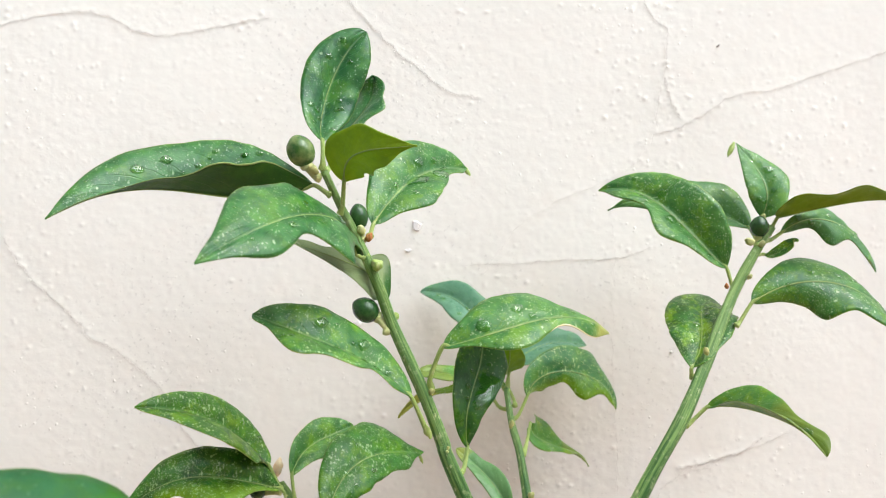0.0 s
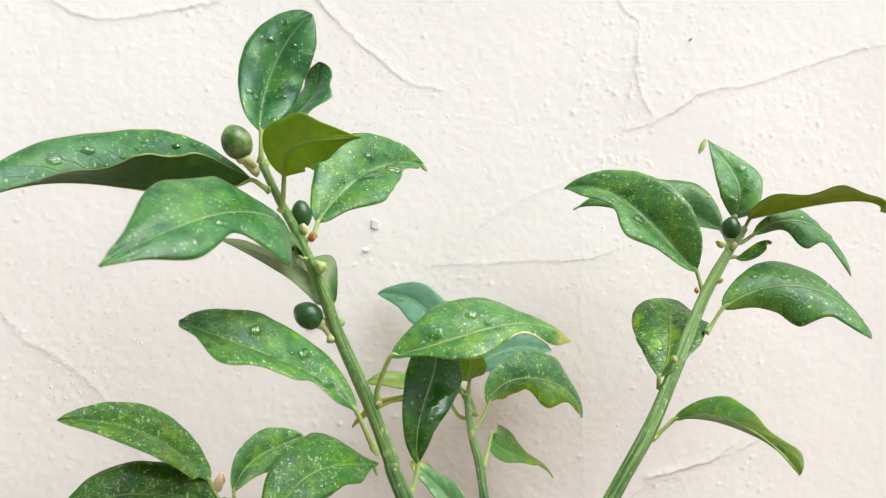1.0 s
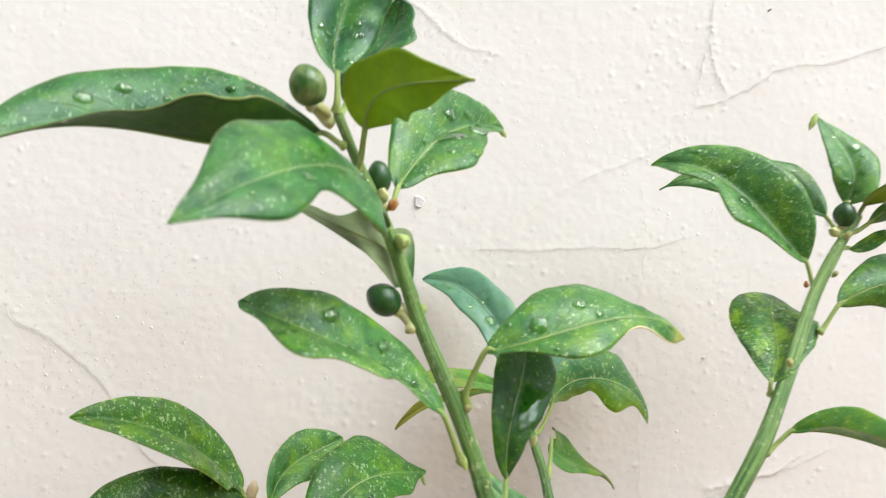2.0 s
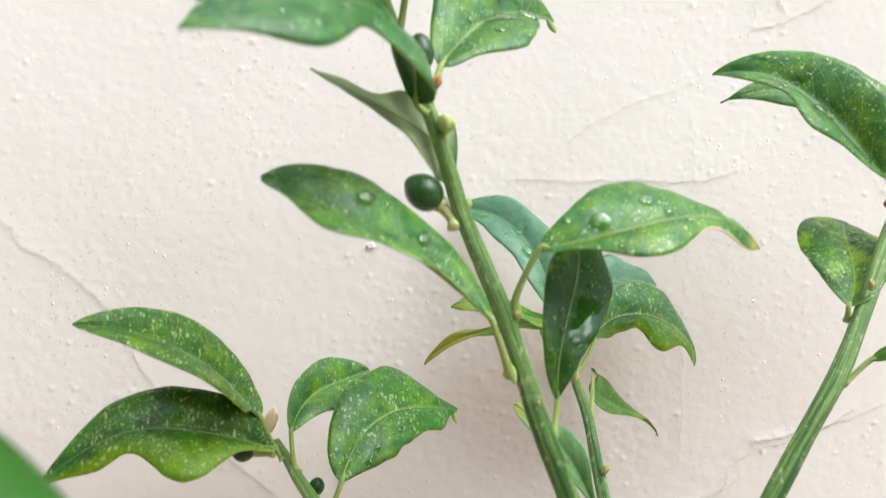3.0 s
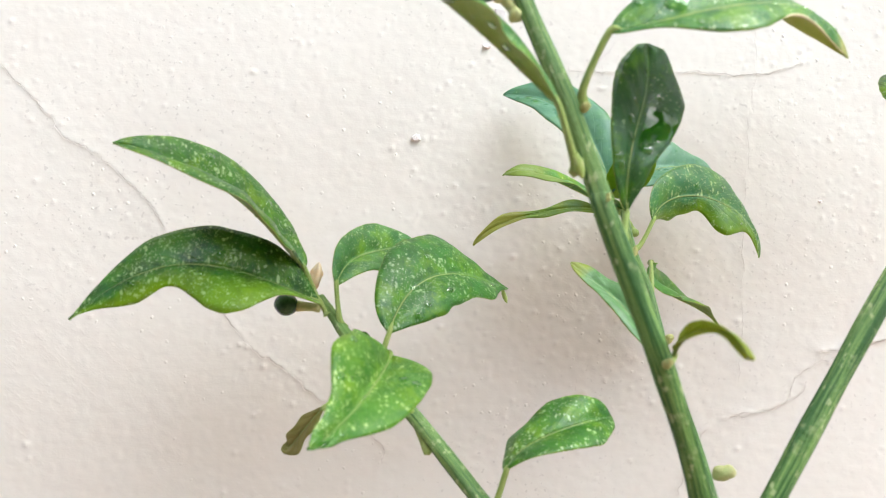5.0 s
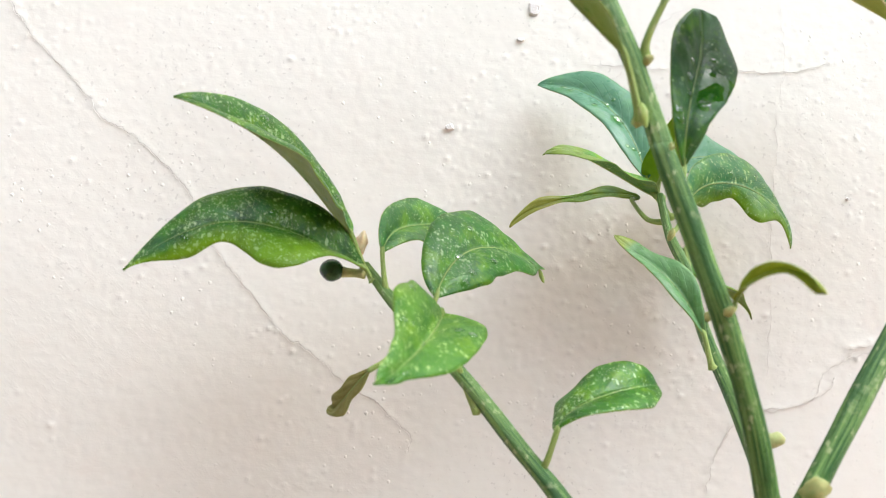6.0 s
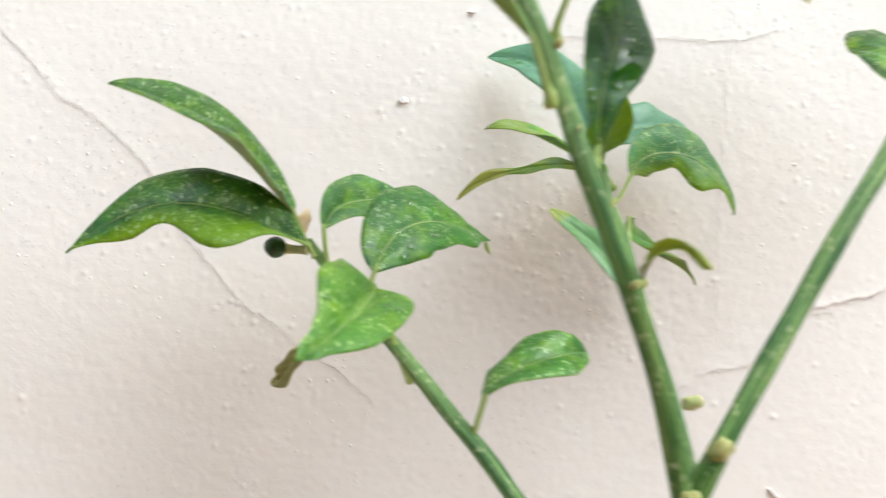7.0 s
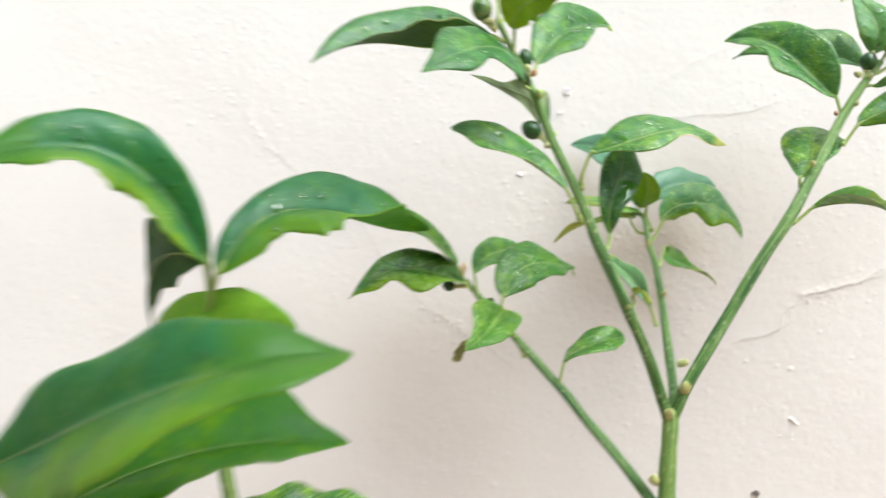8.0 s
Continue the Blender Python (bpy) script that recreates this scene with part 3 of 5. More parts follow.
    # the plain rest of the wall: strips round the fine sheet, ends, top and back
    X0, X1, Z0, Z1, Y1 = -1.0, 1.1, 0.0, 1.35, WALL_Y + 0.15
    n = len(verts)
    extra = [(X0, WALL_Y, Z0), (X1, WALL_Y, Z0), (X1, WALL_Y, Z1), (X0, WALL_Y, Z1),
             (X0, Y1, Z0), (X1, Y1, Z0), (X1, Y1, Z1), (X0, Y1, Z1)]
    verts = np.concatenate([verts, np.array(extra)])
    c = [idx[0, 0], idx[0, -1], idx[-1, -1], idx[-1, 0]]
    faces = [list(q) for q in quads.tolist()]
    bottom, right = [int(v) for v in idx[0, :]], [int(v) for v in idx[:, -1]]
    top, left = [int(v) for v in idx[-1, :]], [int(v) for v in idx[:, 0]]
    faces += [[n, n + 1] + bottom[::-1], [n + 1, n + 2] + right[::-1], [n + 2, n + 3] + top, [n + 3, n] + left]
    faces += [[n + 1, n, n + 4, n + 5], [n + 2, n + 1, n + 5, n + 6], [n + 3, n + 2, n + 6, n + 7], [n, n + 3, n + 7, n + 4], [n + 5, n + 4, n + 7, n + 6]]
    me = bpy.data.meshes.new("wall_north")
    me.from_pydata(verts.tolist(), [], faces)
    flags = np.zeros(len(faces), bool)
    flags[: len(quads)] = True
    me.polygons.foreach_set("use_smooth", flags)
    me.update()
    me.materials.append(WALL)
    wall = tagged(new("wall_north", me), "cracked cream-painted plaster wall with gritty relief", "wall", kind="structure")

    def height(x, z):
        i, j = int(round((z - z0) / step)), int(round((x - x0) / step))
        return float(h[min(max(i, 0), nz - 1), min(max(j, 0), nx - 1)])

    return wall, height


wall, wall_height = build_wall()


def crack_ribbon(line, width, seed):
    """The open slit of a crack: a thin shallow strip, broken and uneven in width."""
    verts, faces = [], []
    d = np.gradient(line, axis=0)
    d /= np.linalg.norm(d, axis=1)[:, None] + 1e-9
    for i, (p, t) in enumerate(zip(line, d)):
        w = 0.85 * width * max(0.12, 0.65 + 0.9 * noise.noise(Vector((p[0] * 130, p[1] * 130, seed)))) * min(1, i / 4 + 0.15, (len(line) - 1 - i) / 4 + 0.15)
        for s in (-1, 0, 1):
            x, z = p[0] - t[1] * w * s, p[1] + t[0] * w * s
            y = WALL_Y - wall_height(x, z) - (0.00035 if s else 0.00025)
            verts.append((x, y, z))
    for i in range(len(line) - 1):
        for s in (0, 1):
            a = i * 3 + s
            faces.append((a, a + 1, a + 4, a + 3))
    return smooth_mesh("crack", verts, faces)


for k, (line, width, lift) in enumerate(CRACKS):
    part("crack", crack_ribbon(line, width, k * 1.9), CRACK, wall)


def chip(x, z, w, hgt, tilt, seed, material=CHIP):
    """A small flake or crumb standing proud of the wall."""
    rng = np.random.default_rng(seed)
    y = WALL_Y - wall_height(x, z)
    bm = bmesh.new()
    ring, top = [], []
    for i in range(9):
        a = i * 2 * math.pi / 9
        r = rng.uniform(0.75, 1.2)
        dx, dz = math.cos(a) * w * r, math.sin(a) * hgt * r
        dx, dz = dx * math.cos(tilt) - dz * math.sin(tilt), dx * math.sin(tilt) + dz * math.cos(tilt)
        ring.append(bm.verts.new((x + dx, y + 0.0008, z + dz)))
        top.append(bm.verts.new((x + dx * 0.75, y - rng.uniform(0.0007, 0.0016), z + dz * 0.75)))
    bm.faces.new(top)
    for i in range(9):
        j = (i + 1) % 9
        bm.faces.new((ring[i], ring[j], top[j], top[i]))
    bmesh.ops.recalc_face_normals(bm, faces=bm.faces)
    return part("paint_flake", bm, material, wall)


chip(0.0025, 0.6164, 0.0026, 0.0034, 0.3, 1)
chip(-0.0276, 0.5678, 0.0022, 0.0016, 0.2, 2)
chip(0.1313, 0.4173, 0.0012, 0.0042, 0.9, 3)
chip(-0.0021, 0.6042, 0.0016, 0.0009, 0.1, 4)
chip(0.1573, 0.7082, 0.0010, 0.0005, 0.6, 5, PIT)
chip(0.1108, 0.3720, 0.003, 0.0022, 0.1, 6, PIT)
chip(0.1319, 0.5514, 0.0008, 0.0007, 0.1, 7)


# unseen side wall, added to block sky and darken the north wall's west end
bm = bmesh.new()
bmesh.ops.create_cube(bm, size=1.0)
for v in bm.verts:
    v.co = (-0.545 + v.co.x * 0.15, -0.125 + v.co.y * 0.998, 1.15 + v.co.z * 2.3)
me = bpy.data.meshes.new("shade_wall_west")
bm.to_mesh(me)
bm.free()
me.materials.append(SHADE_GREY)
tagged(new("shade_wall_west", me), "unseen grey side wall added to block sky light", "wall", kind="structure")

# unseen wall, added to dim the lower north wall and bounce warm light
bm = bmesh.new()
bmesh.ops.create_cube(bm, size=1.0)
for v in bm.verts:
    v.co = (0.05 + v.co.x * 2.1, -0.70 + v.co.y * 0.15, 0.53 + v.co.z * 1.06)
me = bpy.data.meshes.new("shade_wall_south")
bm.to_mesh(me)
bm.free()
me.materials.append(BOUNCE_CLAY)
tagged(new("shade_wall_south", me), "unseen low clay-coloured wall added to dim and warm the light", "wall", kind="structure")

# ground out of view; its red is there to bounce warm light
bm = bmesh.new()
bmesh.ops.create_grid(bm, x_segments=40, y_segments=40, size=60)
for v in bm.verts:
    if v.co.length < 50:
        v.co.z = 0.004 * noise.noise(v.co * 0.4) - 0.003
me = bpy.data.meshes.new("ground")
bm.to_mesh(me)
bm.free()
me.materials.append(GROUND)
tagged(new("ground", me), "unseen ground at the foot of the wall, reddened for warm bounce", "ground", kind="structure")

# ---------- the citrus plant ----------
BASE = (0.0445, 0.252, 0.0)
plant = new("citrus_plant")
plant.location = BASE
plant.empty_display_size = 0.05
tagged(plant, "young citrus plant with wet speckled leaves and tiny unripe fruits", "plant")
bpy.context.view_layer.update()
HOME = Vector(BASE)


def on_plant(name, me, material, parent=None, label=""):
    """A part of the plant: its mesh is written in world places and brought to the plant's own base."""
    me.transform(Matrix.Translation(-HOME))
    return part(name, me, material, parent or plant, label)


def branch(name, points, radii, seed, ridge=0.075, label="", per=8):
    return on_plant(name, tube(name, spline(points, per), radii, 16, ridge, seed), STEM, None, label)


branch("trunk", [(0.0411, 0.25, 0.2527), (0.0414, 0.247, 0.3637), (0.0411, 0.245, 0.4116), (0.0416, 0.2442, 0.4349), (0.0426, 0.244, 0.4502), (0.0431, 0.244, 0.4614)], (0.0060, 0.0050, 0.0038, 0.0036, 0.0034), 1, label="smooth green main stem with pale streaks")
branch("branch", [(0.0424, 0.244, 0.4564), (0.034, 0.239, 0.4837), (0.0253, 0.2362, 0.5053), (0.0191, 0.2362, 0.5199), (0.0114, 0.2368, 0.5377), (0.01, 0.238, 0.5423), (0.0038, 0.2392, 0.5583), (-0.0055, 0.242, 0.5786), (-0.0087, 0.2418, 0.5873), (-0.0128, 0.2408, 0.5979), (-0.0174, 0.2402, 0.6083), (-0.0223, 0.2385, 0.6179), (-0.0269, 0.2358, 0.6282)], (0.0024, 0.0023, 0.0023, 0.0022, 0.0020, 0.0018, 0.0016, 0.0013, 0.0011), 2, label="long upright green branch with pale streaks")
branch("branch", [(0.0439, 0.2445, 0.4576), (0.049, 0.2439, 0.4703), (0.0605, 0.248, 0.4892), (0.072, 0.2522, 0.5073), (0.0839, 0.2563, 0.5261), (0.0969, 0.262, 0.544), (0.1082, 0.2695, 0.5619), (0.122, 0.28, 0.584), (0.1323, 0.2845, 0.5995), (0.1422, 0.288, 0.6119)], (0.0027, 0.0025, 0.0025, 0.0025, 0.0024, 0.0022, 0.0019, 0.0014), 3, label="straight green branch leaning outward")
branch("branch", [(0.045, 0.247, 0.4598), (0.0459, 0.255, 0.4672), (0.0461, 0.272, 0.4815), (0.0468, 0.298, 0.4988), (0.0453, 0.312, 0.5173), (0.0431, 0.322, 0.5284), (0.0418, 0.33, 0.542)], (0.0024, 0.0022, 0.0020, 0.0018, 0.0016, 0.0012), 4, label="slender green branch close to the wall")
branch("branch", [(0.0425, 0.2445, 0.4093), (0.0331, 0.246, 0.4216), (0.0201, 0.25, 0.4383), (0.008, 0.255, 0.4514), (-0.0015, 0.26, 0.4626), (-0.0107, 0.264, 0.4721), (-0.0241, 0.269, 0.4865), (-0.042, 0.286, 0.5022), (-0.0467, 0.2915, 0.507), (-0.0515, 0.295, 0.5124)], (0.0026, 0.0024, 0.0022, 0.0021, 0.0019, 0.0016, 0.0012), 5, label="slim green side branch")
branch("branch", [(0.0334, 0.244, 0.3118), (-0.0276, 0.2, 0.2912), (-0.0802, 0.15, 0.3833), (-0.1003, 0.125, 0.4544), (-0.1027, 0.118, 0.5004), (-0.1034, 0.115, 0.5243)], (0.0040, 0.0036, 0.0030, 0.0024, 0.0020, 0.0014), 6, label="green branch reaching out from the plant")


REF_UP, REF_DOWN = np.array((0, -0.75, 0.66)), np.array((0, 0.9, 0.4))
NU, NV = 52, 7


def blade(p0, p1, p2, p3, twist, width, fold, opening, edge_a, edge_b, widest, under, seed, wavy, bumps=(), hook=(0, 0, 0), frill=(0.007, 0.007)):
    """Grid of places [row, column, xyz] and normals of a leaf blade: a curved midrib with two halves that fold, open and ripple.
    bumps (half, place along, spread, height) give a margin its lobes and bites; hook bends the tip."""
    rng = np.random.default_rng(seed)
    u = np.linspace(0, 1, NU)
    c = u[:, None]
    p0, p1, p2, p3 = (np.array(p, float) for p in (p0, p1, p2, p3))
    mid = (1 - c) ** 3 * p0 + 3 * (1 - c) ** 2 * c * p1 + 3 * (1 - c) * c * c * p2 + c ** 3 * p3
    late = np.clip((c - 0.66) / 0.34, 0, 1)
    mid = mid + late ** 2 * np.array(hook, float)
    tan = np.gradient(mid, axis=0)
    tan /= np.linalg.norm(tan, axis=1)[:, None]
    left = np.cross(REF_DOWN if under else REF_UP, tan)
    left /= np.linalg.norm(left, axis=1)[:, None]
    nrm = np.cross(tan, left)
    a = np.radians(twist[0] + twist[1] * u)[:, None]
    left, nrm = np.cos(a) * left + np.sin(a) * nrm, np.cos(a) * nrm - np.sin(a) * left
    al = 0.7
    be = al * (1 - widest) / widest
    g = u ** al * (1 - u) ** be / (widest ** al * (1 - widest) ** be)
    cols = []
    for k, sg, edge in ((0, 1, edge_a), (1, -1, edge_b)):
        w = width[k] * g * (1 + edge[0] * np.sin(2 * np.pi * u) + edge[1] * np.sin(4 * np.pi * u) + edge[2] * np.sin(6 * np.pi * u))
        for half, at, spread, height in bumps:
            if half == sg:
                w = w * (1 + height * np.exp(-((u - at) / spread) ** 2))
        w = np.maximum(w, 0.00025) * (1 + frill[k] * np.sin(u * rng.uniform(50, 80) + rng.uniform(0, 6)) * (u > 0.1) * (u < 0.93))
        f = np.radians(fold[k] + opening[k] * np.cos(np.pi * u))
        ph1, ph2 = rng.uniform(0, 6.28, 2)
        rip = wavy * (np.sin(u * rng.uniform(11, 15) + ph1) + 0.6 * np.sin(u * rng.uniform(19, 26) + ph2)) * np.sin(np.pi * u)
        for j in range(1, NV + 1):
            v = j / NV
            bulge = 0.10 * np.sin(np.pi * v) * w
            puff = 0.00016 * np.sin(math.pi * v) * np.sin(u * 34 - v * 9 + ph2)
            out = (w * v * np.cos(f))[:, None] * sg * left + (w * v * np.sin(f) + bulge + rip * w * v ** 2.2 + puff)[:, None] * nrm
            cols.append((sg * j, mid + out))
    cols.append((0, mid - nrm * 0.0002))
    cols.sort(key=lambda q: q[0])
    grid = np.stack([q[1] for q in cols], 1)
    du, dv = np.gradient(grid, axis=0), np.gradient(grid, axis=1)
    n = np.cross(du, dv)
    n /= np.linalg.norm(n, axis=2)[..., None] + 1e-12
    if (n[NU // 2, NV] @ nrm[NU // 2]) < 0:
        n = -n
    return grid, n, mid, tan


def leaf(p0, p1, p2, p3, twist, width, fold, opening, edge_a, edge_b, widest, node, tone, label, under=False, drops=(), wavy=0.05, stalk=0.0007, bumps=(), hook=(0, 0, 0), seed=None, rim=None, film=None, frill=(0.007, 0.007)):
    """A citrus leaf as one part, its upper and lower skins of two materials, with stalk, rib and raindrops under it."""
    if seed is None:
        seed = int(abs(p0[0]) * 1e5 + abs(p3[2]) * 1e5) % 9973
    grid, n, mid, tan = blade(p0, p1, p2, p3, twist, width, fold, opening, edge_a, edge_b, widest, under, seed, wavy, bumps, hook, frill)
    nc = grid.shape[1]
    thick = 0.00022
    top, low = (grid + n * thick / 2).reshape(-1, 3), (grid - n * thick / 2).reshape(-1, 3)
    uv = np.stack(np.meshgrid(np.linspace(0, 1, NU), np.linspace(0, 1, nc), indexing="ij"), -1).reshape(-1, 2)
    idx = np.arange(NU * nc).reshape(NU, nc)
    quads = np.stack([idx[:-1, :-1], idx[1:, :-1], idx[1:, 1:], idx[:-1, 1:]], -1).reshape(-1, 4)
    if np.cross(top[quads[:, 1]] - top[quads[:, 0]], top[quads[:, 3]] - top[quads[:, 0]])[len(quads) // 2] @ n.reshape(-1, 3)[quads[len(quads) // 2, 0]] < 0:
        quads = quads[:, ::-1]
    m = NU * nc
    ring = list(idx[0, :]) + list(idx[1:, -1]) + list(idx[-1, -2::-1]) + list(idx[-2:0:-1, 0])
    sides = [(ring[i], ring[(i + 1) % len(ring)], ring[(i + 1) % len(ring)] + m, ring[i] + m) for i in range(len(ring))]
    faces = quads.tolist() + (quads[:, ::-1] + m).tolist() + [tuple(int(q) for q in f) for f in sides]
    slots = [0] * len(quads) + [1] * (len(quads) + len(sides))
    me = smooth_mesh("leaf", np.concatenate([top, low]), faces, np.concatenate([uv, uv]), slots)
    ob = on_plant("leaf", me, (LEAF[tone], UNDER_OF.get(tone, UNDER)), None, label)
    # stalk: a curved petiole that swells at the stem
    start = np.array(node, float)
    way = mid[0] - start
    bend = start + way * 0.45 + (tan[0] * -0.12 + np.array((0, 0, -0.12))) * np.linalg.norm(way)
    line = spline([start, bend, mid[0], mid[2]], 6)
    on_plant("petiole", tube("petiole", line, (stalk * 1.9, stalk * 1.25, stalk, stalk, stalk * 0.6), 10, 0.04, seed), PETIOLE, ob)
    # rib: the pale midrib standing proud of the underside
    rib = [mid[i] - n[i, nc // 2] * (thick * 0.9) for i in range(1, NU - 2, 2)]
    on_plant("midrib", tube("midrib", rib, (stalk * 0.45, stalk * 0.30, 0.0001), 8, 0.0, seed), PETIOLE, ob)
    # a stretch of margin that has curled into a pale roll
    if rim:
        half, u0, u1, thick_rim, *green = rim
        col = -1 if half > 0 else 0
        edge_line = [grid[i, col] for i in range(int(u0 * (NU - 1)), int(u1 * (NU - 1)) + 1)]
        on_plant("curled_margin", tube("curled_margin", spline(edge_line, 2), (0.0001, thick_rim, thick_rim * 0.8, thick_rim * 0.5, 0.0001), 8, 0.0, seed), PETIOLE if green else PALE_RIM, ob, "yellowish green rolled leaf margin" if green else "cream-coloured curled leaf margin")
    # a sheet of water lying on the blade
    if film:
        i0, i1, j0, j1 = int(film[0] * (NU - 1)), int(film[1] * (NU - 1)), int(film[2] * (nc - 1)), int(film[3] * (nc - 1))
        rows, cols = i1 - i0 + 1, j1 - j0 + 1
        sheet = [grid[i, j] + n[i, j] * (thick * 0.5 + 0.00004 + 0.0003 * (math.sin(math.pi * (i - i0) / (rows - 1)) * math.sin(math.pi * (j - j0) / (cols - 1))) ** 0.5)
                 for i in range(i0, i1 + 1) for j in range(j0, j1 + 1)]
        wet = [(a * cols + b, a * cols + b + 1, (a + 1) * cols + b + 1, (a + 1) * cols + b) for a in range(rows - 1) for b in range(cols - 1)
               if (a / (rows - 1) + abs(b / (cols - 1) - 0.5)) > 0.28 and a / (rows - 1) - abs(b / (cols - 1) - 0.6) < 0.86]
        on_plant("water_film", smooth_mesh("water_film", sheet, wet), WET, ob, "clear film of rainwater")
    # raindrops: the large ones as named, and a sprinkle of small ones
    rng = np.random.default_rng(seed)
    fine_drops = [(rng.uniform(0.12, 0.88), rng.uniform(-0.8, 0.8), rng.uniform(0.0004, 0.0011)) for _ in range(8)] if drops else []
    for du, dv, size, *flat in (*drops, *fine_drops):
        i = min(max(int(du * (NU - 1)), 1), NU - 2)
        j = min(max(int((dv * 0.5 + 0.5) * (nc - 1)), 1), nc - 2)
        place = grid[i, j] + n[i, j] * thick * 0.5
        on_plant("water_drop", blob("water_drop", place, (size * 1.3, size * 1.05, size * (flat[0] if flat else 0.42)), n[i, j], i * 7 + j, 0.38, 0, 10, 14), WATER, ob)
    return ob


leaf((-0.0274, 0.2358, 0.6376), (-0.0317, 0.2499, 0.6435), (-0.0263, 0.2456, 0.6667), (-0.0141, 0.2499, 0.6768),
     (19.7, 9.3), (0.0096, 0.0102), (13.1, 11), (11.4, 7.9), (-0.06, 0.02, 0.01), (-0.06, -0.07, -0.01), 0.54, (-0.0275, 0.2358, 0.6288), "sheen",
     "upright dark green speckled leaf at the branch tip", drops=((0.15, 0, 0.0009), (0.35, 0.3, 0.001), (0.4, -0.5, 0.0008), (0.75, -0.2, 0.0008)), wavy=0.03, bumps=((-1, 0.29, 0.073, 0.03), (-1, 0.66, 0.071, 0.05),), hook=(-0.0001, -0.0008, -0.0005), seed=669)
leaf((-0.0254, 0.2441, 0.6325), (-0.0226, 0.2466, 0.6453), (-0.0102, 0.2602, 0.6522), (-0.0127, 0.2556, 0.6634),
     (-18, -7), (0.0080, 0.0081), (1, 9), (2, 1), (0.03, -0.05, -0.11), (-0.01, 0.08, -0.13), 0.53, (-0.027, 0.236, 0.6288), "sheen",
     "small blunt green leaf half hidden behind another", drops=())
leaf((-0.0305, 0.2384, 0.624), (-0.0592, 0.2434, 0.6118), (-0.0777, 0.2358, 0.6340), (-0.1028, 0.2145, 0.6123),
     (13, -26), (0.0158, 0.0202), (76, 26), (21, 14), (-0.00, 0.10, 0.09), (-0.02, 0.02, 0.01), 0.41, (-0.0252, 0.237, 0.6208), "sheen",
     "long folded glossy green leaf with shade painted on its underside", rim=(1, 0.04, 0.66, 0.00035, True), drops=((0.35, -0.4, 0.0015), (0.5, -0.3, 0.001), (0.62, -0.5, 0.0014), (0.3, -0.6, 0.0009), (0.72, -0.3, 0.0016, 0.3), (0.45, -0.6, 0.0008)), wavy=0.0, bumps=((1, 0.58, 0.12, -0.35), (1, 0.84, 0.16, -0.75), (-1, 0.6, 0.18, -0.14)))
leaf((-0.0205, 0.2337, 0.6246), (-0.0204, 0.2249, 0.6345), (-0.0114, 0.2143, 0.6319), (0.0024, 0.2117, 0.6327),
     (-11, 5), (0.0080, 0.0089), (6, 11), (-7, 1), (-0.06, 0.05, 0.13), (0.01, 0.02, -0.06), 0.36, (-0.0221, 0.2385, 0.615), "olive",
     "olive green leaf seen from its matt underside", under=True, drops=(), wavy=0.03)
leaf((-0.0121, 0.2443, 0.6116), (-0.0022, 0.2561, 0.6286), (0.006, 0.2711, 0.6343), (0.023, 0.2853, 0.6354),
     (11.6, -0.8), (0.0137, 0.0119), (23.8, 18.8), (-9.4, -5.9), (-0.06, -0.04, -0.06), (0.13, -0.19, -0.13), 0.42, (-0.013, 0.2415, 0.6078), "fresh",
     "pale green leaf with large raindrops", drops=((0.3, 0.25, 0.001), (0.45, -0.1, 0.0034, 0.25), (0.62, -0.45, 0.0023, 0.3), (0.7, 0.3, 0.0013), (0.55, 0.4, 0.0016), (0.3, -0.3, 0.0012)), wavy=0.03, bumps=((1, 0.20, 0.070, -0.05), (1, 0.81, 0.047, -0.03), (-1, 0.33, 0.060, -0.07), (-1, 0.63, 0.078, 0.04),), hook=(-0.0015, -0.0021, -0.0009), seed=4852)
leaf((-0.0173, 0.2372, 0.6023), (-0.0169, 0.2188, 0.6185), (-0.0335, 0.1924, 0.616), (-0.0504, 0.177, 0.5978),
     (-15.3, -5.6), (0.012, 0.0127), (-5.2, -3.5), (-3.2, 0.6), (0.03, -0.19, 0.25), (-0.25, 0.11, 0.16), 0.43, (-0.0135, 0.2405, 0.6016), "sheen",
     "broad green leaf with a wavy margin standing out from the branch", drops=((0.3, 0.2, 0.001), (0.5, -0.2, 0.0009)), wavy=0.07, bumps=((1, 0.73, 0.061, -0.10), (-1, 0.35, 0.070, 0.05), (-1, 0.76, 0.076, -0.04),), hook=(0.0008, -0.0016, 0.002), seed=1582)
leaf((-0.008, 0.2517, 0.5863), (-0.0075, 0.2449, 0.597), (-0.0229, 0.239, 0.5994), (-0.0391, 0.2315, 0.607),
     (49, 29), (0.0089, 0.0076), (6, -13), (6, 12), (0.09, -0.02, -0.27), (0.01, 0.02, -0.05), 0.39, (-0.0049, 0.2425, 0.5817), "sage",
     "green leaf behind the branch showing its pale underside", under=True, drops=())
leaf((0.0003, 0.2321, 0.5572), (-0.0171, 0.2349, 0.5734), (-0.0296, 0.2148, 0.5769), (-0.0456, 0.2234, 0.5851),
     (13.8, -4.4), (0.0115, 0.0117), (29.5, 8.5), (12.2, -6.2), (-0.03, 0.2, 0.31), (0.03, 0.05, -0.04), 0.53, (0.0053, 0.2376, 0.5451), "fresh",
     "long green leaf with round raindrops", drops=((0.35, -0.3, 0.0018), (0.62, -0.4, 0.0018), (0.25, 0.3, 0.0013), (0.5, 0.2, 0.0012)), wavy=0.03, bumps=((1, 0.33, 0.084, 0.17), (1, 0.65, 0.060, -0.04), (-1, 0.40, 0.079, 0.13), (-1, 0.68, 0.087, 0.04),), hook=(-0.0007, -0.0024, -0.0007), seed=8615)
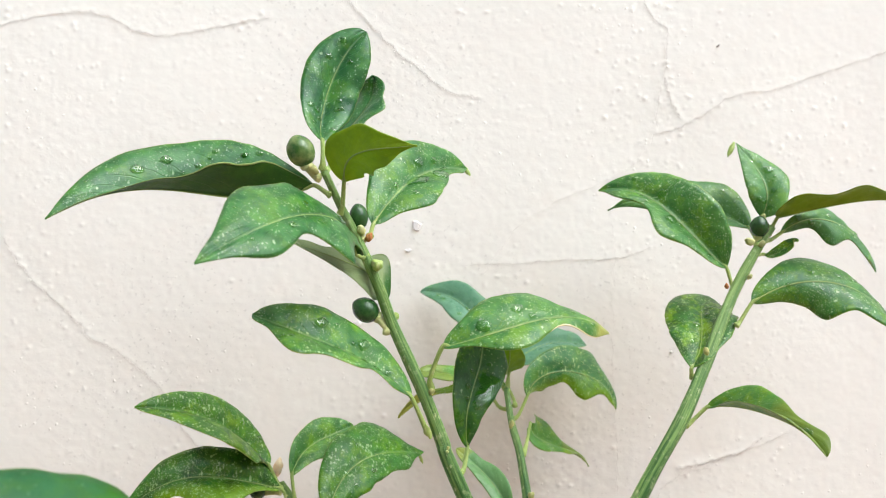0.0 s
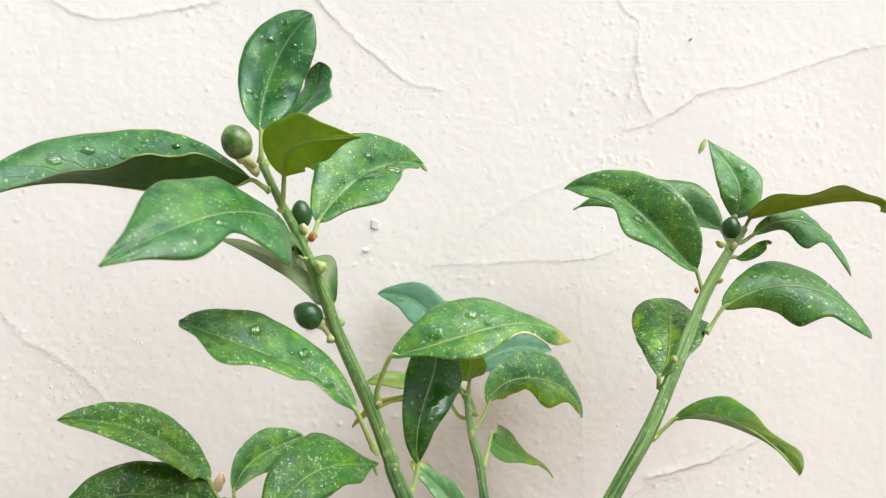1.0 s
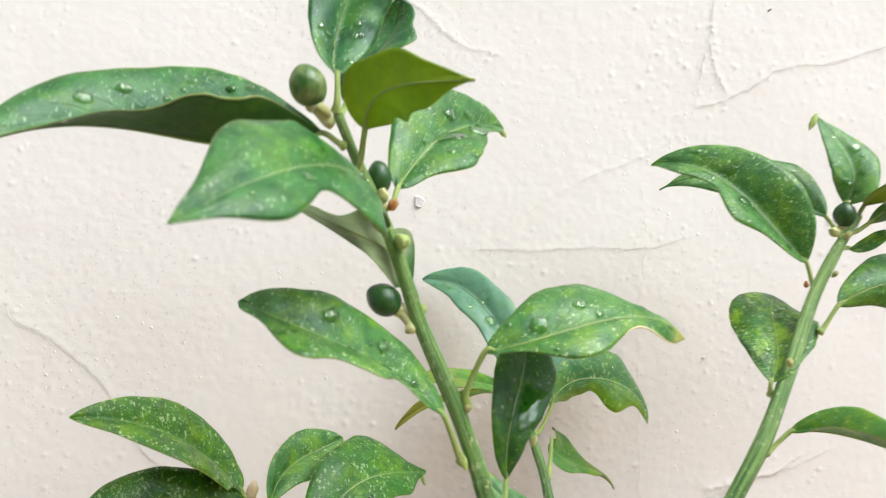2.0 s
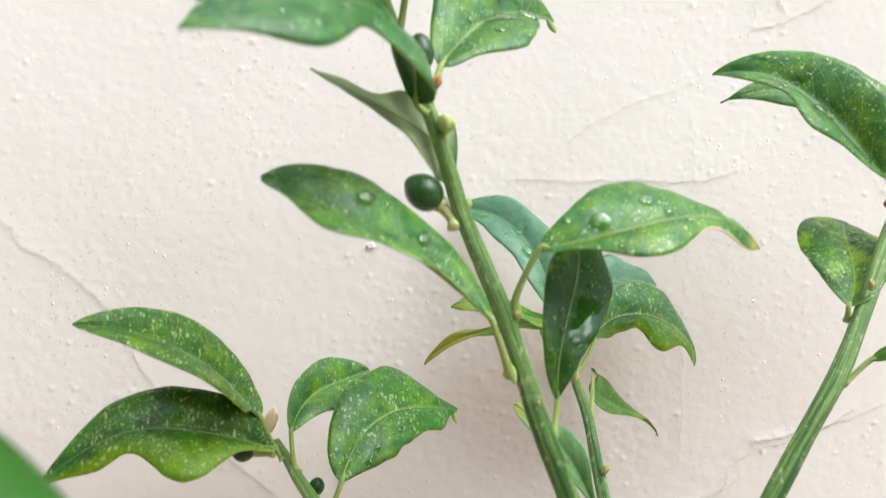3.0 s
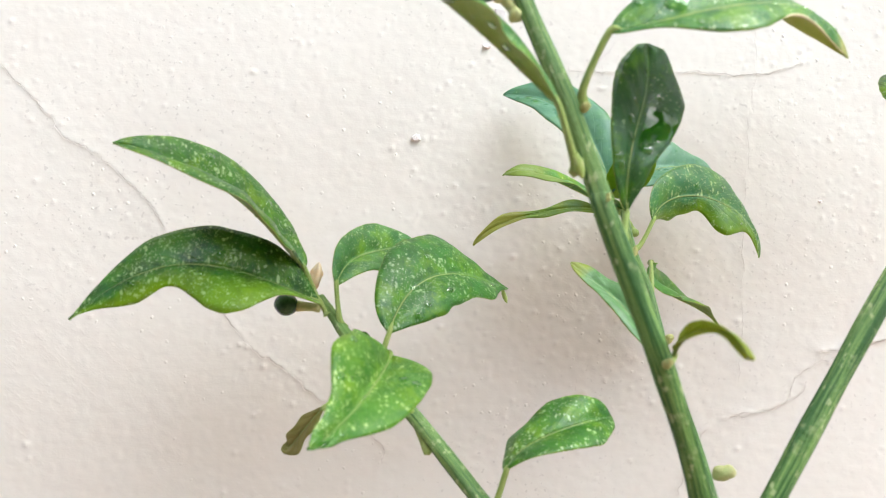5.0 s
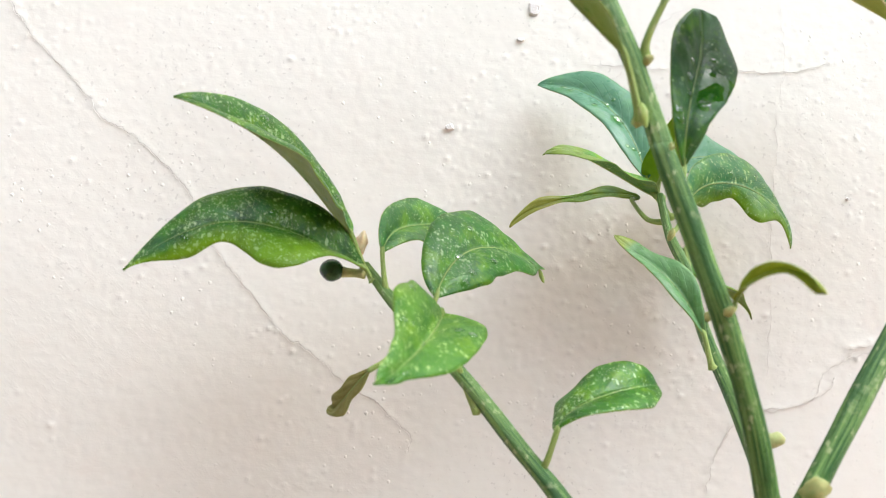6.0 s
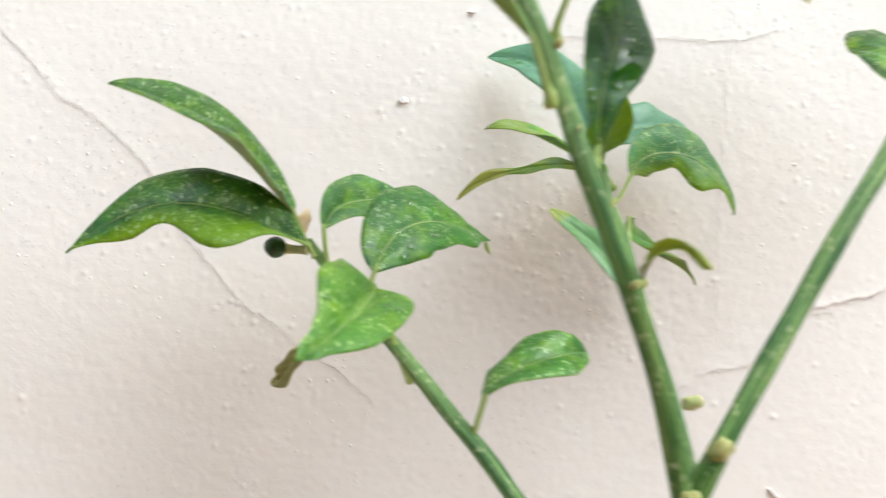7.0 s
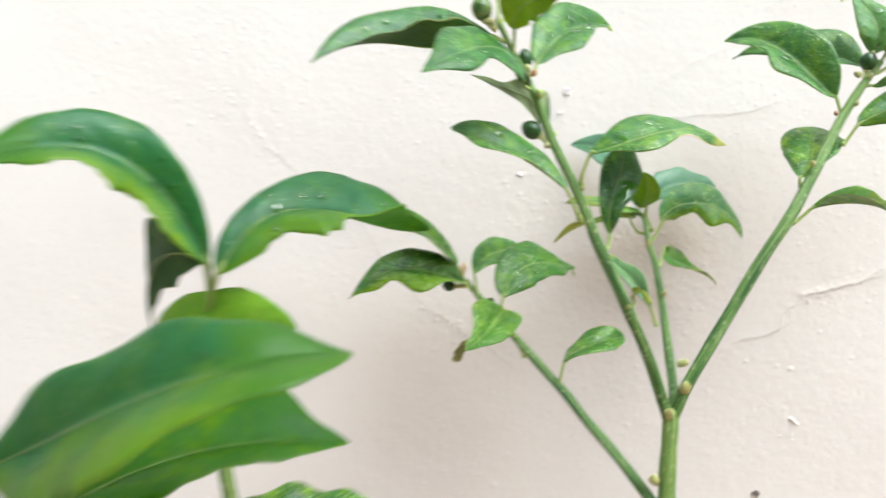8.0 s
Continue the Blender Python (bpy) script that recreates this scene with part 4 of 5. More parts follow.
leaf((0.01, 0.2348, 0.5724), (0.0296, 0.231, 0.5763), (0.051, 0.2378, 0.5896), (0.0691, 0.2488, 0.5734),
     (0.6, -14.7), (0.0146, 0.0066), (-7.3, -10.2), (20.3, 21.7), (-0.03, -0.04, -0.07), (0.12, -0.46, -0.07), 0.49, (0.0065, 0.2392, 0.5587), "tipped",
     "large pale green leaf with a curled yellowed margin", drops=((0.25, 0.3, 0.002), (0.45, 0.5, 0.0017), (0.55, -0.1, 0.0008), (0.75, 0.3, 0.001)), wavy=0.04, rim=(-1, 0.55, 0.93, 0.00035), bumps=((1, 0.22, 0.075, -0.04), (1, 0.64, 0.088, 0.21), (-1, 0.34, 0.082, -0.06), (-1, 0.65, 0.069, -0.06),), hook=(-0.0017, 0.002, 0.0011), seed=8535)
leaf((0.0185, 0.2461, 0.5379), (0.0159, 0.2397, 0.5565), (0.025, 0.2567, 0.5576), (0.0262, 0.2582, 0.5777),
     (18.8, 9.1), (0.0096, 0.0089), (15.2, 9.6), (-0.1, 0.9), (-0.07, 0, -0.01), (-0.06, 0.07, 0.07), 0.70, (0.0154, 0.2365, 0.5322), "dark",
     "dark green upright leaf in shade with a wet patch", drops=((0.34, -0.3, 0.0012), (0.62, 0.3, 0.0008)), wavy=0.0, film=(0.36, 0.66, 0.04, 0.46), bumps=((1, 0.24, 0.071, -0.05), (-1, 0.29, 0.066, 0.10), (-1, 0.69, 0.064, -0.06),), hook=(-0.0018, -0.001, -0.0009), seed=9675)
leaf((0.0274, 0.2374, 0.509), (0.0255, 0.2312, 0.5146), (0.0286, 0.2159, 0.5225), (0.0325, 0.213, 0.5112),
     (47.6, 33.5), (0.0021, 0.0021), (51.7, 36.9), (-12.2, -13.9), (0.15, 0.02, -0.02), (0.3, -0.11, -0.01), 0.75, (0.0256, 0.2356, 0.5075), "khaki",
     "small narrow arching young leaf", drops=(), wavy=0.0, bumps=((1, 0.28, 0.062, -0.15), (-1, 0.27, 0.084, -0.04), (-1, 0.65, 0.087, -0.10),), hook=(-0.0009, -0.0015, 0.0017), seed=4085)
leaf((0.0389, 0.336, 0.5476), (0.0348, 0.3407, 0.5678), (0.0263, 0.3572, 0.585), (0.0039, 0.3626, 0.5837),
     (-5, -5), (0.0094, 0.0098), (15, 17), (4, -2), (-0.00, 0.06, -0.03), (-0.05, 0.02, 0.08), 0.49, (0.0417, 0.33, 0.5414), "pale",
     "smooth green leaf near the wall, bluish with painted sky sheen", drops=((0.4, 0.2, 0.0023), (0.55, 0, 0.0018)), wavy=0.03)
leaf((0.0432, 0.3355, 0.5416), (0.0294, 0.3317, 0.5457), (0.0044, 0.309, 0.5562), (0.0006, 0.3204, 0.5504),
     (9.4, 14.5), (0.0094, 0.0042), (19, 23), (22.2, 12.3), (0.07, 0.02, -0.11), (-0.15, 0.03, 0.19), 0.41, (0.0453, 0.328, 0.5348), "turning",
     "narrow curled green leaf near the wall", drops=(), wavy=0.1, bumps=((1, 0.34, 0.074, 0.23), (1, 0.63, 0.061, -0.04), (-1, 0.23, 0.074, 0.22),), hook=(-0.0004, -0.0018, 0), seed=9684)
leaf((0.0349, 0.3381, 0.5403), (0.0477, 0.3473, 0.5456), (0.0006, 0.338, 0.5432), (-0.007, 0.3373, 0.5265),
     (-2.6, -8.2), (0.0024, 0.0023), (14.4, 17.2), (-3.1, -12.4), (0.09, 0.04, -0.2), (0.04, -0.19, 0.4), 0.54, (0.0439, 0.328, 0.5329), "dry",
     "narrow twisted leaf with a dry brownish tip", drops=(), wavy=0.1, bumps=((1, 0.33, 0.054, 0.12), (1, 0.66, 0.057, -0.43), (-1, 0.29, 0.076, 0.03), (-1, 0.51, 0.083, -0.20),), hook=(0.0005, -0.0011, 0.0016), seed=6675)
leaf((0.0506, 0.3273, 0.5388), (0.0566, 0.3368, 0.5558), (0.0939, 0.3382, 0.5492), (0.0948, 0.3489, 0.527),
     (39.3, -51.2), (0.0133, 0.0089), (-5.8, -18.2), (20.3, -23.4), (-0.21, -0.02, 0.01), (-0.08, 0.23, -0.2), 0.43, (0.044, 0.325, 0.5295), "rimmed",
     "drooping dark green leaf with a curled wavy margin", drops=((0.4, 0.4, 0.0008),), wavy=0.06, bumps=((1, 0.69, 0.083, 0.25), (-1, 0.26, 0.063, -0.28), (-1, 0.78, 0.069, -0.11),), hook=(0.0008, -0.0019, 0.0015), seed=7995)
leaf((0.0452, 0.3408, 0.5506), (0.0568, 0.3448, 0.5609), (0.0713, 0.3532, 0.5617), (0.0852, 0.3622, 0.5568),
     (2, -3), (0.0099, 0.0096), (21, 20), (-3, -7), (0.06, -0.08, -0.11), (0.01, 0.03, -0.02), 0.44, (0.0425, 0.33, 0.5402), "pale",
     "green leaf behind the others near the wall, sky sheen painted in", drops=())
leaf((0.0442, 0.3417, 0.5467), (0.0408, 0.3302, 0.5486), (0.0449, 0.3213, 0.5572), (0.0398, 0.3138, 0.5656),
     (-2, -2), (0.0075, 0.0074), (10, 10), (1, -0), (0.00, 0.00, -0.01), (0.01, -0.00, -0.01), 0.45, (0.0422, 0.3295, 0.541), "olive",
     "small olive leaf standing at the branch tip", under=True, drops=())
leaf((0.0531, 0.3342, 0.5253), (0.0532, 0.3421, 0.5115), (0.0792, 0.3427, 0.514), (0.0795, 0.3433, 0.5018),
     (-12, -14.7), (0.0116, 0.0111), (-4.4, 33), (3.8, -6.1), (0.25, -0.34, -0.05), (0.13, 0.2, -0.06), 0.33, (0.047, 0.315, 0.5163), "turning",
     "small drooping green leaf with a torn wavy margin", drops=(), wavy=0.08, bumps=((1, 0.18, 0.053, 0.05), (1, 0.69, 0.081, 0.17), (-1, 0.41, 0.099, 0.12), (-1, 0.63, 0.093, 0.04),), hook=(0.0025, 0.0016, 0.0007), seed=5575)
leaf((0.0391, 0.2801, 0.4999), (0.0325, 0.2823, 0.5156), (0.0265, 0.2908, 0.5179), (0.0173, 0.2934, 0.5252),
     (-2, 9), (0.0049, 0.0052), (20, 21), (-1, 29), (0.10, -0.04, -0.05), (0.11, -0.13, -0.08), 0.56, (0.0418, 0.28, 0.4916), "pale_tipped",
     "narrow green leaf with a curled yellow tip", drops=())
leaf((0.122, 0.2834, 0.596), (0.1064, 0.2848, 0.6086), (0.0965, 0.2915, 0.6341), (0.077, 0.3076, 0.6265),
     (1.8, -11.3), (0.0129, 0.0143), (19.3, 34.7), (-0.4, 18.9), (0.05, -0.31, 0.04), (0.09, 0.04, 0.04), 0.43, (0.1239, 0.2825, 0.5845), "fresh",
     "large pale green speckled leaf drooping from its stalk", drops=((0.45, 0.3, 0.0023), (0.6, -0.2, 0.0016)), wavy=0.04, bumps=((1, 0.26, 0.099, -0.25), (1, 0.72, 0.063, -0.06), (-1, 0.28, 0.084, 0.09), (-1, 0.65, 0.071, 0.05),), hook=(0.001, -0.0015, 0.0014), seed=5159)
leaf((0.1387, 0.2995, 0.6117), (0.1237, 0.3074, 0.6215), (0.1, 0.3072, 0.6303), (0.0825, 0.3091, 0.6198),
     (0, -11), (0.0131, 0.0130), (14, 13), (16, 7), (0.01, 0.02, -0.03), (0.03, 0.02, -0.06), 0.31, (0.1348, 0.285, 0.6046), "soft",
     "green leaf behind a larger one", drops=((0.2, 0.2, 0.0013),))
leaf((0.1392, 0.2904, 0.6159), (0.1442, 0.2857, 0.6279), (0.1389, 0.2961, 0.6366), (0.1328, 0.2976, 0.6467),
     (-9.1, 9.5), (0.0088, 0.009), (8.4, 9.3), (6.3, 12.6), (-0.01, -0.01, -0.02), (0, 0.04, 0.07), 0.39, (0.1406, 0.2875, 0.6101), "soft",
     "upright young leaf with a hooked tip and raindrops", drops=((0.3, -0.2, 0.001), (0.55, -0.3, 0.0017)), wavy=0.03, bumps=((1, 0.31, 0.071, -0.05), (-1, 0.70, 0.080, -0.12),), hook=(-0.0002, 0.0004, -0.0002), seed=8839)
leaf((0.1448, 0.2884, 0.6158), (0.1474, 0.2743, 0.6167), (0.1829, 0.2704, 0.6271), (0.1786, 0.2608, 0.6165),
     (34, 23), (0.0094, 0.0097), (26, 13), (2, 7), (0.00, -0.02, 0.02), (-0.00, 0.12, -0.11), 0.42, (0.1406, 0.2875, 0.609), "khaki",
     "olive leaf reaching sideways, seen from below", under=True, drops=())
leaf((0.1449, 0.2864, 0.6094), (0.1614, 0.2875, 0.623), (0.1874, 0.296, 0.6099), (0.187, 0.2951, 0.5934),
     (22.9, -50.3), (0.0074, 0.008), (-11.2, -21.9), (26.8, -30.6), (-0.16, -0.11, 0.01), (-0.12, -0.3, 0.19), 0.54, (0.1378, 0.2865, 0.6068), "soft",
     "arched pale green leaf with a wavy margin", drops=((0.4, 0.3, 0.001),), wavy=0.06, bumps=((1, 0.31, 0.066, -0.05), (-1, 0.28, 0.061, -0.16), (-1, 0.72, 0.092, -0.11),), hook=(0.0018, 0.0004, 0.0002), seed=3679)
leaf((0.1381, 0.2862, 0.6012), (0.1412, 0.2844, 0.5983), (0.1497, 0.2827, 0.6085), (0.1478, 0.2794, 0.6059),
     (-3, -1), (0.0026, 0.0026), (11, 12), (-0, -0), (-0.01, 0.01, -0.01), (0.00, -0.00, 0.00), 0.45, (0.1337, 0.285, 0.6013), "mature",
     "tiny dark leaf at the branch tip", drops=())
leaf((0.1287, 0.2767, 0.5828), (0.1524, 0.2771, 0.599), (0.1761, 0.271, 0.5891), (0.1838, 0.2762, 0.5697),
     (14.8, -36.6), (0.0144, 0.0127), (-15.6, -20), (11, -27.2), (0.01, -0.11, -0.02), (-0.06, -0.2, 0.02), 0.51, (0.1223, 0.276, 0.5743), "fresh",
     "broad green leaf with rows of raindrops", drops=((0.35, 0.4, 0.001), (0.5, 0.3, 0.001), (0.6, 0.5, 0.0013)), wavy=0.05, bumps=((1, 0.31, 0.080, -0.06), (1, 0.64, 0.083, 0.03), (-1, 0.28, 0.049, -0.10), (-1, 0.76, 0.086, -0.10),), hook=(0.0001, 0.0003, 0.0022), seed=59)
leaf((0.1021, 0.2678, 0.5599), (0.1133, 0.2778, 0.5683), (0.1114, 0.2882, 0.5798), (0.1211, 0.3024, 0.5846),
     (-14.5, -2.4), (0.0134, 0.0125), (6.6, 5.8), (1, 16.8), (-0.08, 0, 0), (-0.2, -0.01, 0.03), 0.54, (0.1029, 0.269, 0.5563), "mature",
     "dark green leaf behind the branch", drops=((0.5, 0.2, 0.0013),), bumps=((1, 0.31, 0.065, 0.08), (-1, 0.31, 0.089, 0.14), (-1, 0.75, 0.059, -0.18),), hook=(0.0024, 0.0021, -0.001), seed=8792)
leaf((0.1053, 0.2623, 0.5466), (0.1157, 0.2572, 0.55), (0.1155, 0.2277, 0.5509), (0.1262, 0.2151, 0.5435),
     (-9.5, 9.3), (0.0073, 0.0076), (32.4, 38.9), (0.2, -9.3), (0.36, -0.11, -0.11), (-0.02, -0.08, -0.05), 0.55, (0.0973, 0.261, 0.5406), "turning",
     "drooping yellowish green leaf with a rounded tip", drops=((0.3, 0.2, 0.001),), bumps=((1, 0.40, 0.107, 0.11), (1, 0.83, 0.057, -0.16), (-1, 0.34, 0.034, 0.03), (-1, 0.68, 0.090, 0.09),), hook=(-0.003, 0.0016, -0.0024), seed=4691)
leaf((-0.0554, 0.2908, 0.5205), (-0.0647, 0.2945, 0.5277), (-0.0721, 0.2813, 0.5461), (-0.0982, 0.2629, 0.5488),
     (25.5, -6.5), (0.0177, 0.0101), (27, 17.7), (17.4, -16.6), (0.08, 0.1, 0.06), (-0.11, 0.01, 0.03), 0.49, (-0.0513, 0.293, 0.5109), "leafy",
     "sickle-shaped dark green leaf with raindrops", drops=((0.45, 0, 0.0009), (0.3, 0.2, 0.0009)), wavy=0.03, bumps=((1, 0.15, 0.077, 0.14), (1, 0.63, 0.080, 0.23), (-1, 0.14, 0.067, -0.12), (-1, 0.75, 0.079, -0.09),), hook=(0.0011, 0.0022, -0.0001), seed=451)
leaf((-0.051, 0.2912, 0.5113), (-0.0714, 0.2736, 0.5219), (-0.088, 0.2757, 0.5282), (-0.1063, 0.2647, 0.5061),
     (0, -15), (0.0119, 0.0115), (3.5, 3.9), (34.1, 9.8), (-0.04, -0.4, -0.06), (0, 0.05, 0.02), 0.36, (-0.0488, 0.292, 0.5081), "two_toned",
     "wide dark green speckled leaf with a lobed lower margin", drops=((0.5, 0.3, 0.001),), wavy=0.03, bumps=((1, 0.29, 0.076, 0.03), (1, 0.63, 0.072, -0.09), (-1, 0.26, 0.062, 0.03), (-1, 0.66, 0.064, 0.07),), hook=(0.0008, 0.0003, 0.0011), seed=6015)
leaf((-0.0467, 0.2914, 0.516), (-0.0452, 0.3016, 0.527), (-0.0366, 0.315, 0.5241), (-0.0257, 0.3229, 0.5284),
     (19, 3), (0.0084, 0.0080), (20, 12), (13, 8), (-0.06, -0.00, -0.02), (-0.01, -0.05, 0.00), 0.52, (-0.0438, 0.29, 0.5047), "fresh",
     "rounded green leaf half hidden behind another", drops=())
leaf((-0.0316, 0.2826, 0.5049), (-0.0262, 0.2996, 0.5276), (-0.0045, 0.3111, 0.5196), (0.005, 0.3303, 0.5131),
     (14.6, -13.6), (0.0165, 0.01), (-2.4, -0.7), (13.4, -7.8), (-0.18, -0.04, -0.02), (0.22, 0.14, 0.08), 0.43, (-0.034, 0.283, 0.4987), "leafy",
     "heart-shaped speckled green leaf with a hooked tip", drops=((0.25, 0.05, 0.0014), (0.4, 0.5, 0.001)), wavy=0.0, bumps=((1, 0.43, 0.079, -0.06), (1, 0.65, 0.072, -0.03), (-1, 0.26, 0.057, 0.14), (-1, 0.73, 0.079, 0.26),), hook=(-0.0003, -0.0014, 0.0018), seed=4615)
leaf((-0.0303, 0.2649, 0.502), (-0.0323, 0.247, 0.498), (-0.0402, 0.2191, 0.4921), (-0.0466, 0.2311, 0.4886),
     (-25.5, -2), (0.0082, 0.0098), (11.8, 16), (25, 12.2), (0.5, 0.15, 0.11), (0.23, -0.18, 0.08), 0.30, (-0.0203, 0.2664, 0.4789), "lime",
     "bright light green speckled leaf facing outward", drops=((0.4, 0.1, 0.001),), wavy=0.0, bumps=((1, 0.39, 0.081, -0.06), (1, 0.66, 0.061, -0.16), (-1, 0.20, 0.067, 0.20), (-1, 0.61, 0.052, 0.26),), hook=(0.0027, -0.005, 0.0022), seed=2095)
leaf((-0.0469, 0.2767, 0.4862), (-0.051, 0.2759, 0.4827), (-0.0566, 0.278, 0.4717), (-0.0561, 0.2803, 0.4762),
     (-1, -7), (0.0029, 0.0027), (11, 12), (7, -0), (-0.05, 0.10, -0.12), (0.00, -0.05, -0.12), 0.49, (-0.0408, 0.28, 0.4917), "brown",
     "small dry brownish leaf", drops=())
leaf((-0.0024, 0.2598, 0.4772), (-0.0003, 0.2652, 0.4835), (0.0195, 0.2668, 0.4886), (0.0265, 0.2778, 0.4865),
     (-33.4, 34.3), (0.0077, 0.0078), (1, 11.6), (-33.2, 9.4), (-0.06, -0.02, -0.04), (0.01, 0.05, 0), 0.50, (-0.0049, 0.2632, 0.4675), "leafy",
     "rounded green leaf low on the side branch", drops=(), wavy=0.03, bumps=((1, 0.26, 0.074, 0.25), (1, 0.73, 0.062, 0.08), (-1, 0.71, 0.068, 0.11),), seed=8978)
leaf((-0.0918, 0.0995, 0.5378), (-0.078, 0.1113, 0.5712), (-0.0622, 0.1344, 0.5429), (-0.0398, 0.1358, 0.5471),
     (18.5, -59.9), (0.0144, 0.0154), (18.1, 25.3), (-4.4, -25.3), (-0.33, -0.05, -0.01), (0.07, -0.22, 0.22), 0.54, (-0.1024, 0.115, 0.5276), "broad",
     "large arching green leaf on the outer branch with a frilled margin", drops=((0.3, 0.2, 0.0013), (0.5, 0.3, 0.001)), wavy=0.03, frill=(0.007, 0.045), bumps=((1, 0.67, 0.058, -0.03), (-1, 0.40, 0.031, -0.13), (-1, 0.72, 0.071, 0.26),), hook=(-0.0014, 0.0001, 0), seed=3762)
leaf((-0.0957, 0.1027, 0.54), (-0.1085, 0.1038, 0.572), (-0.1254, 0.0877, 0.5795), (-0.1445, 0.0793, 0.565),
     (3, -10.5), (0.0131, 0.0118), (32.8, 27), (10.3, 11.7), (0.01, -0.07, 0.15), (-0.06, 0.03, 0.02), 0.49, (-0.1041, 0.115, 0.5268), "broad_mirrored",
     "large drooping green leaf on the outer branch", drops=((0.3, 0.2, 0.0013),), wavy=0.08, frill=(0.045, 0.007), bumps=((1, 0.32, 0.060, -0.15), (1, 0.56, 0.072, 0.12), (-1, 0.34, 0.062, -0.05), (-1, 0.69, 0.094, -0.20),), hook=(0.0006, -0.0011, 0.0021), seed=6092)
leaf((-0.1177, 0.1122, 0.5207), (-0.1022, 0.1053, 0.5251), (-0.085, 0.1057, 0.521), (-0.0698, 0.0975, 0.5241),
     (11, -2), (0.0108, 0.0108), (15, 10), (6, 0), (-0.02, 0.05, -0.01), (-0.00, -0.00, 0.00), 0.48, (-0.1032, 0.113, 0.5247), "bright",
     "light green leaf on the outer branch", frill=(0.007, 0.04), drops=())
leaf((-0.1272, 0.057, 0.5007), (-0.1006, 0.0535, 0.5109), (-0.0566, 0.0132, 0.5368), (-0.0393, 0.0424, 0.53),
     (12, -29), (0.0129, 0.0188), (16, 12), (14, -10), (-0.05, -0.04, -0.08), (0.02, -0.00, -0.13), 0.48, (-0.1022, 0.09, 0.4994), "broad",
     "very large pointed green leaf on the outer branch", frill=(0.007, 0.04), drops=((0.7, 0.3, 0.0009),), wavy=0.05)
leaf((-0.1154, 0.0564, 0.4889), (-0.0941, 0.0693, 0.5022), (-0.0729, 0.0744, 0.5042), (-0.0514, 0.0788, 0.5009),
     (-19, -3), (0.0161, 0.0146), (10, 18), (-8, -3), (-0.05, 0.07, 0.24), (0.03, -0.07, 0.07), 0.44, (-0.1024, 0.09, 0.4964), "near",
     "large light green leaf below another on the outer branch", frill=(0.007, 0.04), drops=(), wavy=0.05)
leaf((-0.0913, 0.0901, 0.4745), (-0.0761, 0.0938, 0.477), (-0.0622, 0.1011, 0.4702), (-0.0475, 0.0998, 0.475),
     (-14, -4), (0.0093, 0.0091), (10, 16), (2, 4), (-0.01, -0.00, 0.10), (-0.02, 0.02, -0.01), 0.49, (-0.0908, 0.095, 0.4691), "mature",
     "dark green leaf low beside the branch", drops=())
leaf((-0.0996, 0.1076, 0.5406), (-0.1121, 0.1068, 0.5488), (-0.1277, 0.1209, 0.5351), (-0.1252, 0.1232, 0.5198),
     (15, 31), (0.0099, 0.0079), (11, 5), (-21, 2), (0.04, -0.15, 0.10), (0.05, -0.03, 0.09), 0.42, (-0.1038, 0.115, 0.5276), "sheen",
     "dark drooping leaf under a larger one, underside painted as shaded", under=True, drops=(), wavy=0.0)



def fruit(centre, axis, size, stalk_from, material, label):
    """A small unripe citrus fruit with a calyx collar and a stalk to its stem."""
    ax = Vector(axis).normalized()
    c = Vector(centre)
    ob = on_plant("fruit", blob("fruit", c, (size[0], size[0], size[1]), ax, int(size[0] * 1e6) % 97, 0.03, 0.06, 18, 24), material, None, label)
    foot = c - ax * size[1] * 0.98
    on_plant("calyx", blob("calyx", foot, (size[0] * 0.50, size[0] * 0.50, size[0] * 0.34), ax, 3, 0.25), BUD, ob, "pale yellow calyx")
    line = spline([stalk_from, (Vector(stalk_from) + foot) * 0.5 - ax * size[0] * 0.3, foot], 6)
    on_plant("stalk", tube("stalk", line, (0.0017, 0.0012, 0.0015), 10, 0.08, 4), BUD, ob)
    return ob


def bud(centre, axis, size, material, name="bud", label="", slim=0.7):
    return on_plant(name, blob(name, centre, (size * slim, size * slim, size), axis, int(centre[0] * 1e5) % 89, 0.3, 0.1), material, None, label)


fruit((-0.0341, 0.235, 0.6344), (-0.35, -0.25, 0.9), (0.0044, 0.0050), (-0.0284, 0.236, 0.6261), FRUIT_PALE, "unripe pale green fruit with a yellowish crown")
fruit((-0.0167, 0.243, 0.6141), (-0.1, 0, 1), (0.0031, 0.0042), (-0.0156, 0.2405, 0.6065), FRUIT, "tiny dark green unripe fruit")
fruit((-0.0145, 0.243, 0.5838), (-0.8, -0.1, 0.5), (0.0040, 0.0046), (-0.0075, 0.2418, 0.5763), FRUIT, "tiny dark green unripe fruit")
fruit((0.1364, 0.2863, 0.6119), (0, -0.2, 1), (0.0036, 0.0040), (0.1357, 0.286, 0.6035), FRUIT, "tiny dark green unripe fruit")
fruit((-0.06, 0.292, 0.5102), (-1, -0.1, 0.1), (0.0031, 0.0032), (-0.0512, 0.292, 0.51), FRUIT, "tiny black-green fruit under a leaf")
fruit((-0.0386, 0.288, 0.5018), (0.1, -0.2, 1), (0.0022, 0.0025), (-0.0387, 0.286, 0.4985), FRUIT, "tiny dark green unripe fruit")
bud((-0.0532, 0.2975, 0.5178), (0.25, -0.2, 1), 0.0036, BLOSSOM, "bud", "pale orange-yellow withered flower bud", 0.5)
bud((-0.0132, 0.24, 0.6074), (0.3, -0.6, 0.8), 0.0016, RUST, "scar", "rusty orange scar on the branch")
bud((-0.0156, 0.2395, 0.6096), (-0.3, -0.6, 0.8), 0.0020, BUD)
